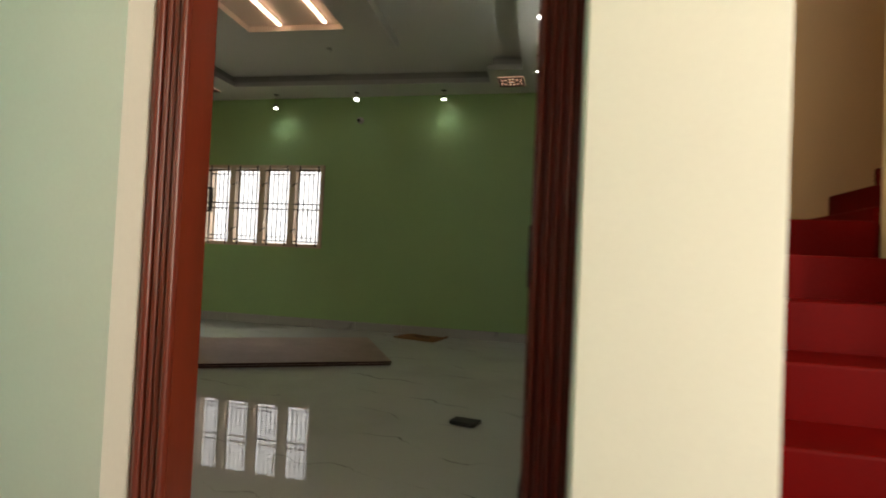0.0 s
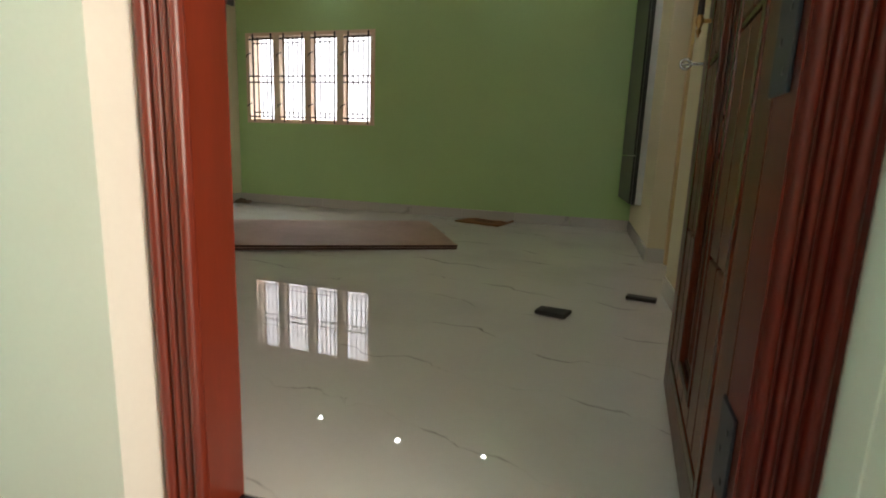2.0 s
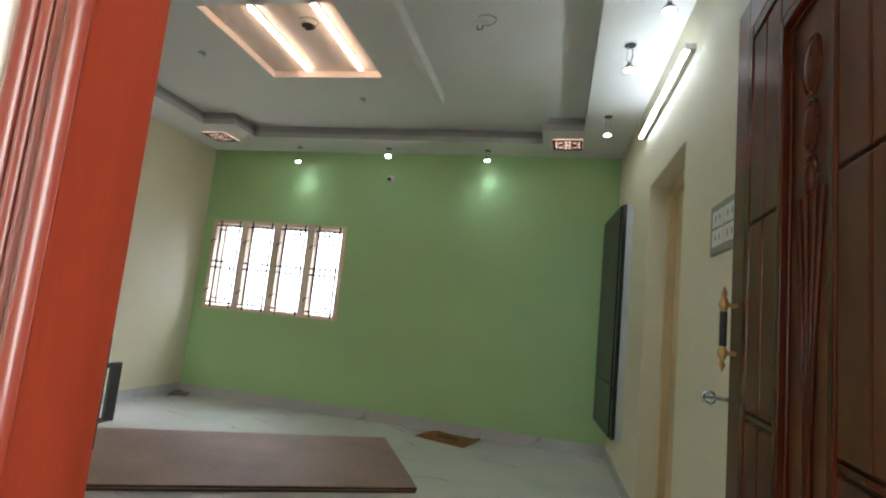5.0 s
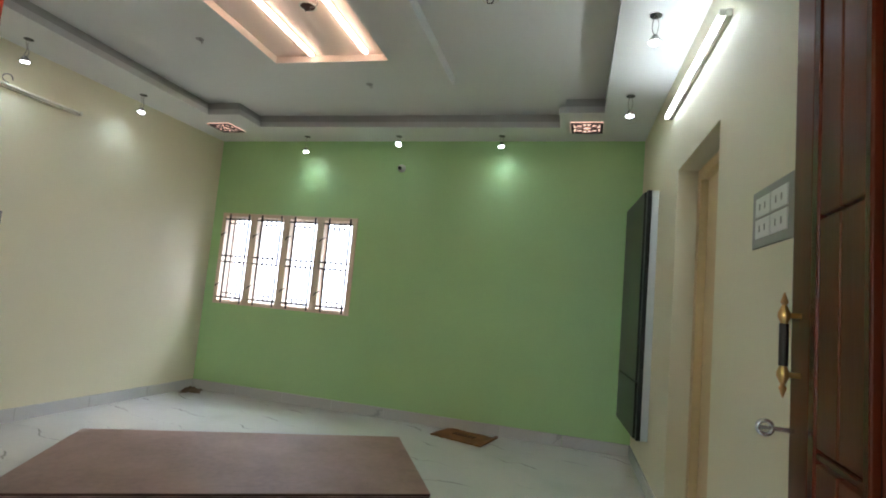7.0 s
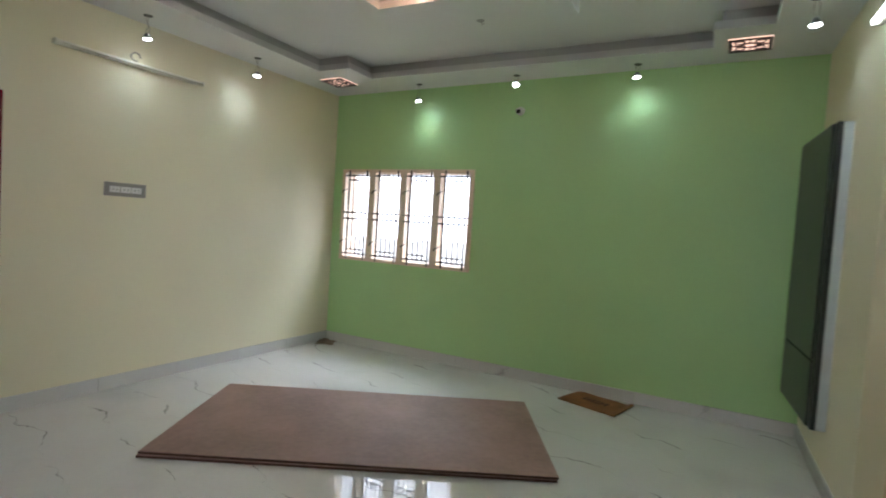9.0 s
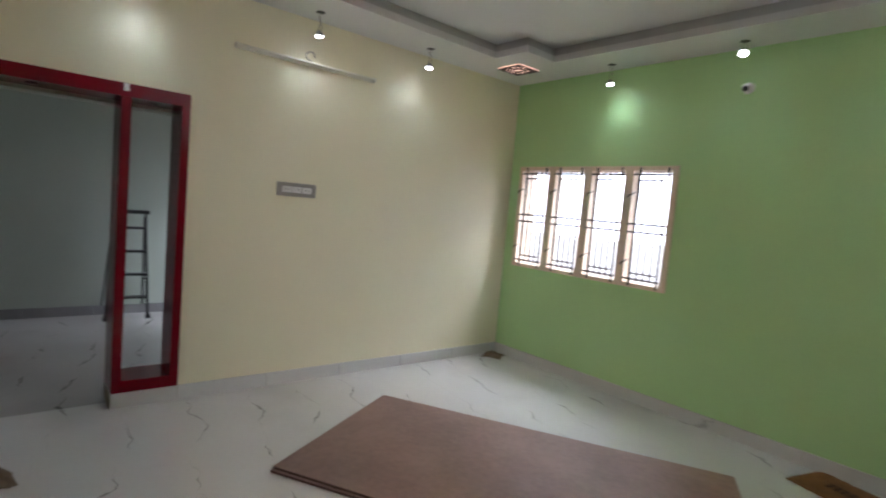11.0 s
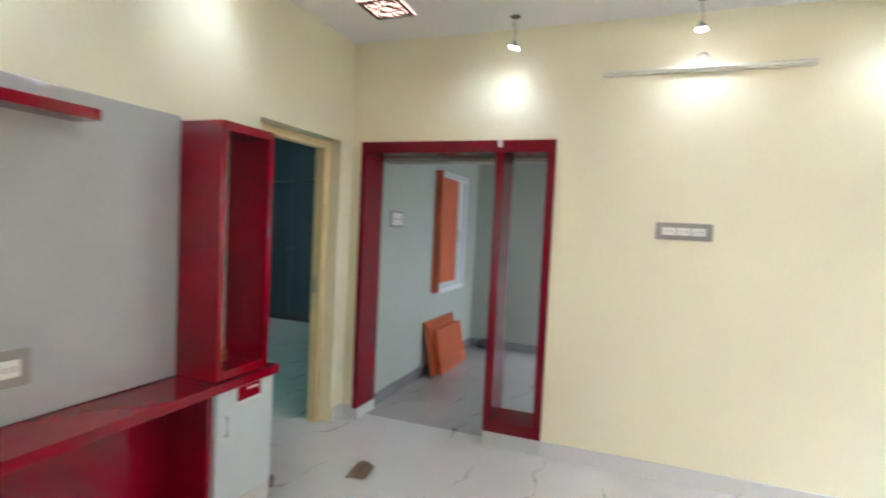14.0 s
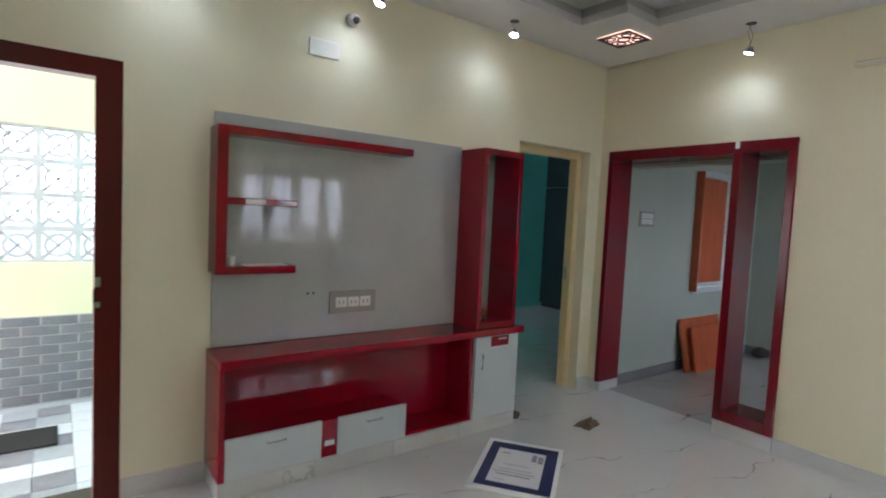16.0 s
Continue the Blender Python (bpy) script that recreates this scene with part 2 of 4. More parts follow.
def finish(name, bm, materials, smooth=False):
    me = bpy.data.meshes.new(name)
    bmesh.ops.recalc_face_normals(bm, faces=bm.faces)
    bm.to_mesh(me)
    bm.free()
    for m in materials if isinstance(materials, (list, tuple)) else [materials]:
        me.materials.append(m)
    if smooth:
        me.shade_smooth()
        me.set_sharp_from_angle(angle=radians(50))
    return new(name, me)


def part(name, bm, material, parent, label="", smooth=False):
    ob = finish(name, bm, material, smooth)
    ob.parent = parent
    return tagged(ob, label) if label else ob


def thing(name, label, category, x=0, y=0, z=0, rz=0, group="", kind=""):
    ob = new(name)
    ob.empty_display_size = 0.05
    ob.matrix_basis = pose(x, y, z, 0, 0, rz)
    return tagged(ob, label, category, group, kind)


def box(lo, hi, bevel=0.0, bm=None, m=None, slot=0):
    bm = bm or bmesh.new()
    lo, hi = [min(a, b) for a, b in zip(lo, hi)], [max(a, b) for a, b in zip(lo, hi)]
    c = [(a + b) / 2 for a, b in zip(lo, hi)]
    s = [b - a for a, b in zip(lo, hi)]
    made = bmesh.ops.create_cube(bm, size=1, matrix=(m or Matrix()) @ Matrix.Translation(c) @ Matrix.Diagonal((*s, 1)))
    vs = set(made["verts"])
    for f in bm.faces:
        if f.verts[0] in vs:
            f.material_index = slot
    if bevel:
        es = [e for e in bm.edges if e.verts[0] in vs and e.verts[1] in vs]
        bmesh.ops.bevel(bm, geom=es, offset=min(bevel, min(s) * 0.45), segments=2, affect="EDGES", profile=0.5)
    return bm


def tube(points, r, seg=8, bm=None):
    """A round bar along a line of points."""
    bm = bm or bmesh.new()
    pts = [Vector(p) for p in points]
    rings = []
    for i, p in enumerate(pts):
        d = (pts[min(i + 1, len(pts) - 1)] - pts[max(i - 1, 0)]).normalized()
        q = d.to_track_quat("Z", "Y").to_matrix()
        rings.append([bm.verts.new(p + q @ Vector((r * math.cos(a), r * math.sin(a), 0))) for a in [2 * math.pi * k / seg for k in range(seg)]])
    for a, b in zip(rings, rings[1:]):
        for k in range(seg):
            bm.faces.new((a[k], a[(k + 1) % seg], b[(k + 1) % seg], b[k]))
    bm.faces.new(rings[0][::-1])
    bm.faces.new(rings[-1])
    return bm


def lathe(profile, seg=20, m=None, bm=None):
    """A turned body round z from (radius, height) steps."""
    bm = bm or bmesh.new()
    m = m or Matrix()
    rings = [[bm.verts.new(m @ Vector((r * math.cos(a), r * math.sin(a), z))) for a in [2 * math.pi * k / seg for k in range(seg)]] for r, z in profile]
    for a, b in zip(rings, rings[1:]):
        for k in range(seg):
            bm.faces.new((a[k], a[(k + 1) % seg], b[(k + 1) % seg], b[k]))
    bm.faces.new(rings[0][::-1])
    bm.faces.new(rings[-1])
    return bm


def grid_slab(us, vs, thick, place, empty, bm=None, slot=0):
    """A slab over the cells of a grid, with real openings where empty(u, v) holds; place maps (u, v, depth) into the world."""
    bm = bm or bmesh.new()
    us, vs = sorted(set(us)), sorted(set(vs))
    solid = {(i, j): not empty((us[i] + us[i + 1]) / 2, (vs[j] + vs[j + 1]) / 2) for i in range(len(us) - 1) for j in range(len(vs) - 1)}
    cache = {}

    def vert(i, j, k):
        if (i, j, k) not in cache:
            cache[i, j, k] = bm.verts.new(place(us[i], vs[j], thick * k))
        return cache[i, j, k]

    for (i, j), yes in solid.items():
        if not yes:
            continue
        faces = [[vert(i, j, k), vert(i + 1, j, k), vert(i + 1, j + 1, k), vert(i, j + 1, k)] for k in (0, 1)]
        for di, dj, a, b in ((-1, 0, (i, j), (i, j + 1)), (1, 0, (i + 1, j), (i + 1, j + 1)), (0, -1, (i, j), (i + 1, j)), (0, 1, (i, j + 1), (i + 1, j + 1))):
            if not solid.get((i + di, j + dj), False):
                faces.append([vert(*a, 0), vert(*b, 0), vert(*b, 1), vert(*a, 1)])
        for f in faces:
            bm.faces.new(f).material_index = slot
    return bm


def wall(name, a, b, z0, z1, thick, material, holes=(), label="", slots=None):
    """A wall whose room face runs from a to b; its thickness goes to the right of that way. holes: (u0, u1, z0, z1) along it."""
    a, b = Vector(a), Vector(b)
    d = (b - a).normalized()
    n = Vector((d.y, -d.x))
    us, vs = [0, (b - a).length], [z0, z1]
    for h in holes:
        us += [h[0], h[1]]
        vs += [h[2], h[3]]
    bm = grid_slab(us, vs, thick, lambda u, v, w: (a.x + d.x * u + n.x * w, a.y + d.y * u + n.y * w, v),
                   lambda u, v: any(h[0] < u < h[1] and h[2] < v < h[3] for h in holes))
    if slots:
        bmesh.ops.recalc_face_normals(bm, faces=bm.faces)
        for f in bm.faces:
            f.material_index = slots(f.calc_center_median(), f.normal)
    ob = finish(name, bm, material)
    return tagged(ob, label or "painted plaster wall", "wall", kind="structure")


# ---- the hall: walls, floor, ceiling ----
XW, YN, YS, YO, ZC = -4.60, 6.36, 1.50, 1.31, 3.30


def east(y):
    return 0.262 - 0.05 * (y - 4.7)


EAST_TURN = math.degrees(math.atan(0.05))
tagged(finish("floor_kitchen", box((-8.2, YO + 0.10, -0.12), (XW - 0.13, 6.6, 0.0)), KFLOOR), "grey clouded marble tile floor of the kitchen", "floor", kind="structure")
tagged(finish("floor", box((XW - 0.13, YO + 0.10, -0.12), (0.75, 6.6, 0.0)), FLOOR), "polished off-white marble tile floor with grey veins", "floor", kind="structure")
tagged(finish("floor_bedroom", box((-8.2, -3.4, -0.12), (-1.5, YO + 0.10, 0.0)), FLOOR), "polished off-white marble floor of the bedroom", "floor", kind="structure")

wall("wall_north", (XW - 0.2, YN), (0.6, YN), -0.1, ZC, -0.23, [GREEN, WINFRAME], [(0.365, 2.065, 1.01, 2.04)], "light green painted plaster wall with a barred window", lambda c, n: 0 if n.y < -0.5 else 1)
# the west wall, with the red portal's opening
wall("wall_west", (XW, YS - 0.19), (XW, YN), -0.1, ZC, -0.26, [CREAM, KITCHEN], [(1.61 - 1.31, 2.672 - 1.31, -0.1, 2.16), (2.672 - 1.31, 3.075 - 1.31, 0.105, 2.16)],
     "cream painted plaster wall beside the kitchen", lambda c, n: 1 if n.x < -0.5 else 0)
# the south wall: main door and bedroom doorway
S0 = XW - 0.26
wall("wall_south", (S0, YS), (0.628, YS), -0.1, ZC, 0.19, [CREAM, PALE], [(-4.45 - S0, -3.565 - S0, -0.1, 2.155), (-0.87 - S0, 0.265 - S0, -0.1, 2.2)],
     "cream painted plaster wall with two doorways", lambda c, n: 1 if n.y < -0.5 or (abs(n.x) > 0.5 and c.x > -1.0) else 0)
tagged(finish("wall_porch_pier", box((0.267, 1.24, -0.1), (0.626, YO + 0.004, 2.9), 0.004), PALE), "pale plastered wall pier beside the front door", "wall", kind="structure")
wall("wall_east", (east(YS), YS), (east(6.5), 6.5), -0.1, ZC, 0.22, CREAM, [(3.80 - YS, 4.73 - YS, -0.1, 2.21)], "cream painted plaster wall with a doorway")

# false ceiling: lowered border with square corner blocks, stepped up to a flat middle with a lit recess
IX0, IX1, IY0, IY1, BLK = -4.11, -0.22, 1.98, 5.85, 0.37


def middle(x, y, grow=0.0):
    inside = IX0 - grow < x < IX1 + grow and IY0 - grow < y < IY1 + grow
    corner = (x < IX0 + BLK - grow or x > IX1 - BLK + grow) and (y < IY0 + BLK - grow or y > IY1 - BLK + grow)
    return inside and not corner


REC = (-2.803, -1.823, 3.734, 4.764)
bm = bmesh.new()
OUT = (-4.7, 0.5, 1.4, 6.45)


def turned(degrees, cx, cy):
    """Turns the inner grid lines about (cx, cy); the outer edge stays in the walls."""
    c, q = math.cos(radians(degrees)), math.sin(radians(degrees))

    def at(z):
        def place(u, v, w):
            if u in OUT[:2] or v in OUT[2:]:
                return (u, v, z + w)
            return (cx + c * (u - cx) - q * (v - cy), cy + q * (u - cx) + c * (v - cy), z + w)
        return place
    return at


border, recess = turned(1.7, -4.11, 5.85), turned(2.6, -2.313, 4.249)
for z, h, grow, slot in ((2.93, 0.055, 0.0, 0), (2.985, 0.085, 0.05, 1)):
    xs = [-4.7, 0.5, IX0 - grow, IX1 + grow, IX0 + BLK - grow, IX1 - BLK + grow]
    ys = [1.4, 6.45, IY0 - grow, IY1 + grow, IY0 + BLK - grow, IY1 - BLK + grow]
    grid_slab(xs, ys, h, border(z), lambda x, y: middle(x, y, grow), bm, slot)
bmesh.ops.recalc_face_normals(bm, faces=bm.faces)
# upright faces of the lower step take the lighter grey
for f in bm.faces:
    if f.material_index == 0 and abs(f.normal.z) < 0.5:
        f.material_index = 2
grid_slab([-4.7, 0.5, REC[0], REC[1]], [1.4, 6.45, REC[2], REC[3]], 0.055, recess(3.07), lambda x, y: REC[0] < x < REC[1] and REC[2] < y < REC[3], bm, 0)
bmesh.ops.recalc_face_normals(bm, faces=bm.faces)
# recess sides take the same peach as its lid
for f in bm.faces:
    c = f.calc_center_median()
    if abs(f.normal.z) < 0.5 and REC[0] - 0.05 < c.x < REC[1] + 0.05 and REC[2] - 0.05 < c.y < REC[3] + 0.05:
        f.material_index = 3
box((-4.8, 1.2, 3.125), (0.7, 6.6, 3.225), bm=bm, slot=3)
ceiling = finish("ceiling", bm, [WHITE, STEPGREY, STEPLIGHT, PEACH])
tagged(ceiling, "white gypsum false ceiling with a stepped grey border", "ceiling", kind="structure")
# thin raised strip on the flat middle
strip = finish("trim", box((-0.03, 0, -0.09), (0.03, 2.2, 0.0), 0.004), WHITE)
strip.matrix_basis = pose(-1.428, 5.125, 3.069, 0, 0, 182.3)
tagged(strip, "narrow white raised strip on the false ceiling", "ceiling trim", kind="structure")

# skirting: tile lengths with open joints


def skirting(name, a, b, h=0.105, label="pale grey marble skirting tiles along the wall", step=0.62, material=None, z=0.0):
    """One run of skirting; each tile is a piece of it."""
    a, b = Vector(a), Vector(b)
    run = tagged(new(name), label, "skirting", kind="structure")
    run.empty_display_size = 0.05
    length = (b - a).length
    ang = math.degrees(math.atan2(b.y - a.y, b.x - a.x))
    run.matrix_basis = pose(a.x, a.y, z, 0, 0, ang)
    n = max(1, round(length / step))
    me = None
    for i in range(n):
        if me is None:
            ob = part("skirting_tile", box((0.0015, -0.002, 0), (length / n - 0.0015, 0.012, h), 0.002), material or SKIRT, run)
            me = ob.data
        else:
            ob = new("skirting_tile", me)
            ob.parent = run
        ob.location = (i * length / n, 0, 0)
    return run


skirting("baseboard", (0.18, YN), (XW, YN))
skirting("baseboard", (XW, YN), (XW, 3.087))
skirting("baseboard", (XW, 3.087), (XW, 2.672), 0.105)
skirting("baseboard", (XW, 1.60), (XW, YS), step=0.2)
skirting("baseboard", (XW, YS), (-4.45, YS), step=0.2)
skirting("baseboard", (-1.27, YS), (-0.87, YS))
skirting("baseboard", (east(4.73), 4.73), (east(YN), YN))
skirting("baseboard", (east(YS), YS), (east(3.80), 3.80))
skirting("baseboard", (east(4.73) + 0.2, 4.73), (east(4.73), 4.73), step=0.3)

# ---- main door ----
door = thing("door_1", "dark carved teak front door standing open in a red-brown frame", "door", 0, 0, 0, kind="structure")


def moulded(w, d, length):
    """A frame member with rounded mouldings on its -y face: x across, y deep, z along."""
    prof = [(0, d), (0, 0.018)]
    steps = [(0.10, 0.32, 0.016), (0.36, 0.52, 0.011), (0.56, 0.72, 0.011), (0.76, 0.97, 0.018)]
    for s0, s1, h in steps:
        for k in range(7):
            a = math.pi * k / 6
            prof.append((w * (s0 + (s1 - s0) * (1 - math.cos(a)) / 2), 0.018 - h * math.sin(a)))
    prof += [(w, 0.018), (w, d)]
    b = bmesh.new()
    rings = [[b.verts.new((x, y, z)) for x, y in prof] for z in (0, length)]
    k = len(prof)
    for i in range(k):
        b.faces.new((rings[0][i], rings[0][(i + 1) % k], rings[1][(i + 1) % k], rings[1][i]))
    b.faces.new(rings[0][::-1])
    b.faces.new(rings[1])
    return b


FRAMES = [FRAMERED, FRAMESHADE]


def shade_hall_side(b):
    """Varnish colour darkened for shade on the side that faces the hall."""
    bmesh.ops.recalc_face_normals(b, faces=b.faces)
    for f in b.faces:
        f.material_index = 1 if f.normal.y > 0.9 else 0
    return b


FY0, FY1 = 1.385, 1.505
b = moulded(0.113, FY1 - FY0, 2.2)
bmesh.ops.translate(b, verts=b.verts, vec=(-0.869, FY0, 0))
part("door_frame", shade_hall_side(b), FRAMES, door, "red-brown varnished moulded door jamb", True)
# east jamb stands in shade, so its colour is the darkened one
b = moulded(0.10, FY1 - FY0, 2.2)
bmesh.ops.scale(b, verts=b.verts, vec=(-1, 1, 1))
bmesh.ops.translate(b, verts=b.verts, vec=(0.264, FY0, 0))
part("door_frame", b, FRAMESHADE, door, "red-brown varnished moulded door jamb, colour darkened for shade", True)
b = moulded(0.09, FY1 - FY0, 0.92)
bmesh.ops.transform(b, matrix=Matrix.Rotation(radians(90), 4, "Y"), verts=b.verts)
bmesh.ops.translate(b, verts=b.verts, vec=(-0.756, FY0, 2.199))
part("door_frame", shade_hall_side(b), FRAMES, door, "", True)
part("threshold", box((-0.869, YO - 0.02, -0.06), (0.264, FY1, 0.003), 0.004), GRANITE, door, "black granite door sill")
for z0, z1 in ((1.0, 1.028), (1.102, 1.15)):
    part("latch_plate", box((-0.782, 1.504, z0), (-0.758, 1.508, z1), 0.001), STEEL, door, "steel strike plate")
b = box((-0.7565, 1.503, 1.022), (-0.7515, 1.524, 1.028), 0.001)
box((-0.7565, 1.521, 1.022), (-0.7515, 1.524, 1.094), 0.001, b)
box((-0.7565, 1.503, 1.088), (-0.7515, 1.524, 1.094), 0.001, b)
box((-0.7535, 1.506, 1.026), (-0.7505, 1.523, 1.090), 0.001, b)
part("strike_box", b, BLACK, door, "black metal strike box")
part("latch_plate", box((-0.7575, 1.5035, 0.99), (-0.7555, 1.5062, 1.125), 0.0008), IRON, door, "dark strike plate")
# the leaf: its own space, x along the leaf from the hinge, y towards the hall's middle, z up
LW, LH, LT = 0.965, 2.08, 0.042
LEAF = pose(0.178, 1.513, 0.012, 0, 0, 88.2)
b = box((0, -LT, 0), (LW, 0, LH), 0.004)
leaf = part("leaf", b, LEAFWOOD, door, "dark varnished teak leaf with raised panels")
leaf.matrix_basis = LEAF


def leaf_part(name, b, material, label="", smooth=False):
    return part(name, b, material, leaf, label, smooth)


def outline(x0, x1, z0, z1, w=0.03, h=0.012):
    b = bmesh.new()
    for lo, hi in (((x0, 0, z0), (x0 + w, h, z1)), ((x1 - w, 0, z0), (x1, h, z1)), ((x0 + w, 0, z0), (x1 - w, h, z0 + w)), ((x0 + w, 0, z1 - w), (x1 - w, h, z1))):
        box(lo, hi, 0.004, b)
    return b


# flush boards with narrow grooves between them, and a sunk carved panel in the middle
for lo, hi in (((0.0, 0, 0.0), (0.108, 0.014, LH)), ((0.857, 0, 0.0), (LW, 0.014, LH)), ((0.108, 0, 0.0), (0.857, 0.014, 0.098)), ((0.108, 0, 1.982), (0.857, 0.014, LH))):
    leaf_part("stile" if hi[2] - lo[2] > 1 else "rail", box(lo, hi, 0.003), LEAFWOOD)
leaf_part("border_moulding", outline(0.116, 0.849, 0.106, 1.974, 0.034, 0.017), LEAFTRIM)
leaf_part("inner_moulding", outline(0.352, 0.618, 0.20, 1.86, 0.024, 0.018), LEAFTRIM)
leaf_part("inner_moulding", outline(0.380, 0.590, 0.228, 1.832, 0.012, 0.007), LEAFTRIM)
for x0, x1 in ((0.153, 0.349), (0.621, 0.812)):
    mid = (x0 + x1) / 2
    for z0, z1 in ((0.145, 0.548), (0.556, 1.008), (1.034, 1.460), (1.468, 1.935)):
        leaf_part("raised_panel", box((x0, 0, z0), (mid - 0.004, 0.014, z1), 0.003), LEAFWOOD)
        leaf_part("raised_panel", box((mid + 0.004, 0, z0), (x1, 0.014, z1), 0.003), LEAFWOOD)
    leaf_part("cross_bead", box((x0, 0, 1.014), (x1, 0.014, 1.028), 0.003), LEAFTRIM)
for x0, x1 in ((0.352, 0.484), (0.487, 0.618)):
    leaf_part("raised_panel", box((x0, 0, 0.145), (x1, 0.014, 0.193), 0.003), LEAFWOOD)
    leaf_part("raised_panel", box((x0, 0, 1.868), (x1, 0.014, 1.935), 0.003), LEAFWOOD)
for zc, rx, rz in ((1.70, 0.028, 0.050), (1.585, 0.021, 0.040), (1.49, 0.016, 0.030)):
    b = bmesh.new()
    bmesh.ops.create_uvsphere(b, u_segments=20, v_segments=10, radius=1, matrix=Matrix.Translation((0.485, 0.002, zc)) @ Matrix.Diagonal((rx, 0.012, rz, 1)))
    leaf_part("carved_boss", b, LEAFTRIM, smooth=True)
    ring = [(0.485 + (rx + 0.008) * math.cos(2 * math.pi * k / 20), 0.002, zc + (rz + 0.008) * math.sin(2 * math.pi * k / 20)) for k in range(21)]
    leaf_part("boss_ring", tube(ring, 0.004, 6), LEAFTRIM, smooth=True)
for k, (top, bend) in enumerate(((-0.055, 0.050), (-0.020, 0.016), (0.020, -0.016), (0.055, -0.050))):
    pts = [(0.485 + top * (s / 12) ** 2 + bend * 0.5 * math.sin(math.pi * s / 12) - bend * 0.6 * (1 - s / 12), 0.003, 0.26 + 1.20 * s / 12) for s in range(13)]
    leaf_part("carved_stem", tube(pts, 0.0055, 8), LEAFTRIM, smooth=True)
for z in (0.26, 0.86, 1.72):
    hinge = part("hinge", box((0.158, 1.430, z), (0.1635, 1.512, z + 0.145), 0.0015), HINGE, door, "blackened steel hinge plate")
    for k in range(3):
        part("screw", lathe([(0.007, 0), (0.004, 0.002)], 8, Matrix.Translation((0.158, 1.455 + 0.028 * (k % 2), z + 0.03 + 0.04 * k)) @ Matrix.Rotation(radians(-90), 4, "Y")), BLACK, hinge)
    part("knuckle", tube([(0.166, 1.516, z), (0.166, 1.516, z + 0.145)], 0.006, 8), HINGE, hinge)
# pull handle and key near the free edge
HX = 0.905
b = bmesh.new()
for z in (1.155, 1.275):
    tube([(HX, 0.0, z), (HX, 0.044, z)], 0.006, 10, b)
    lathe([(0.005, -0.020), (0.008, -0.013), (0.012, -0.004), (0.012, 0.004), (0.008, 0.013), (0.005, 0.020)], 14, Matrix.Translation((HX, 0.044, z)), b)
    lathe([(0.016, 0.0), (0.016, 0.004), (0.008, 0.01)], 14, Matrix.Translation((HX, 0, z)) @ Matrix.Rotation(radians(-90), 4, "X"), b)
lathe([(0.003, 0.0), (0.008, 0.008), (0.005, 0.016), (0.001, 0.028)], 12, Matrix.Translation((HX, 0.044, 1.294)), b)
lathe([(0.001, -0.028), (0.005, -0.016), (0.008, -0.008), (0.003, 0.0)], 12, Matrix.Translation((HX, 0.044, 1.136)), b)
handle = leaf_part("pull_handle", b, BRASS, "brass pull handle with a dark grip", True)
part("grip", tube([(HX, 0.044, 1.172), (HX, 0.044, 1.258)], 0.009, 12), IRON, handle, "", True)
b = tube([(HX + 0.03, 0.0, 1.04), (HX + 0.03, 0.052, 1.04)], 0.005, 10)
ringpts = [(HX + 0.03, 0.066 + 0.014 * math.cos(2 * math.pi * k / 16), 1.04 + 0.014 * math.sin(2 * math.pi * k / 16)) for k in range(17)]
tube(ringpts, 0.005, 8, b)
tube([(HX + 0.03, 0.053, 1.04), (HX + 0.03, 0.080, 1.04)], 0.004, 8, b)
leaf_part("key", b, STEEL, "steel key in the lock", True)
leaf_part("escutcheon", box((HX + 0.018, 0, 0.985), (HX + 0.042, 0.003, 1.09), 0.001), STEEL, "steel keyhole plate")

# ---- barred window in the green wall ----
win = thing("window_1", "four-light barred window in a beige surround", "window", -4.455, YN, 0.998, kind="structure")
WW, WH, LITE, MUL = 1.733, 1.06, 0.342, 0.089
b = bmesh.new()
grid_slab([0, WW] + [v for i in range(4) for v in (MUL * 0.55 + i * (LITE + MUL), MUL * 0.55 + i * (LITE + MUL) + LITE)], [0, WH, 0.04, WH - 0.04], 0.10,
          lambda u, v, w: (u, -0.022 + w, v), lambda u, v: 0.04 < v < WH - 0.04 and any(MUL * 0.55 + i * (LITE + MUL) < u < MUL * 0.55 + i * (LITE + MUL) + LITE for i in range(4)), b)
bmesh.ops.recalc_face_normals(b, faces=b.faces)
part("window_frame", b, WINFRAME, win, "beige painted surround with three mullions")
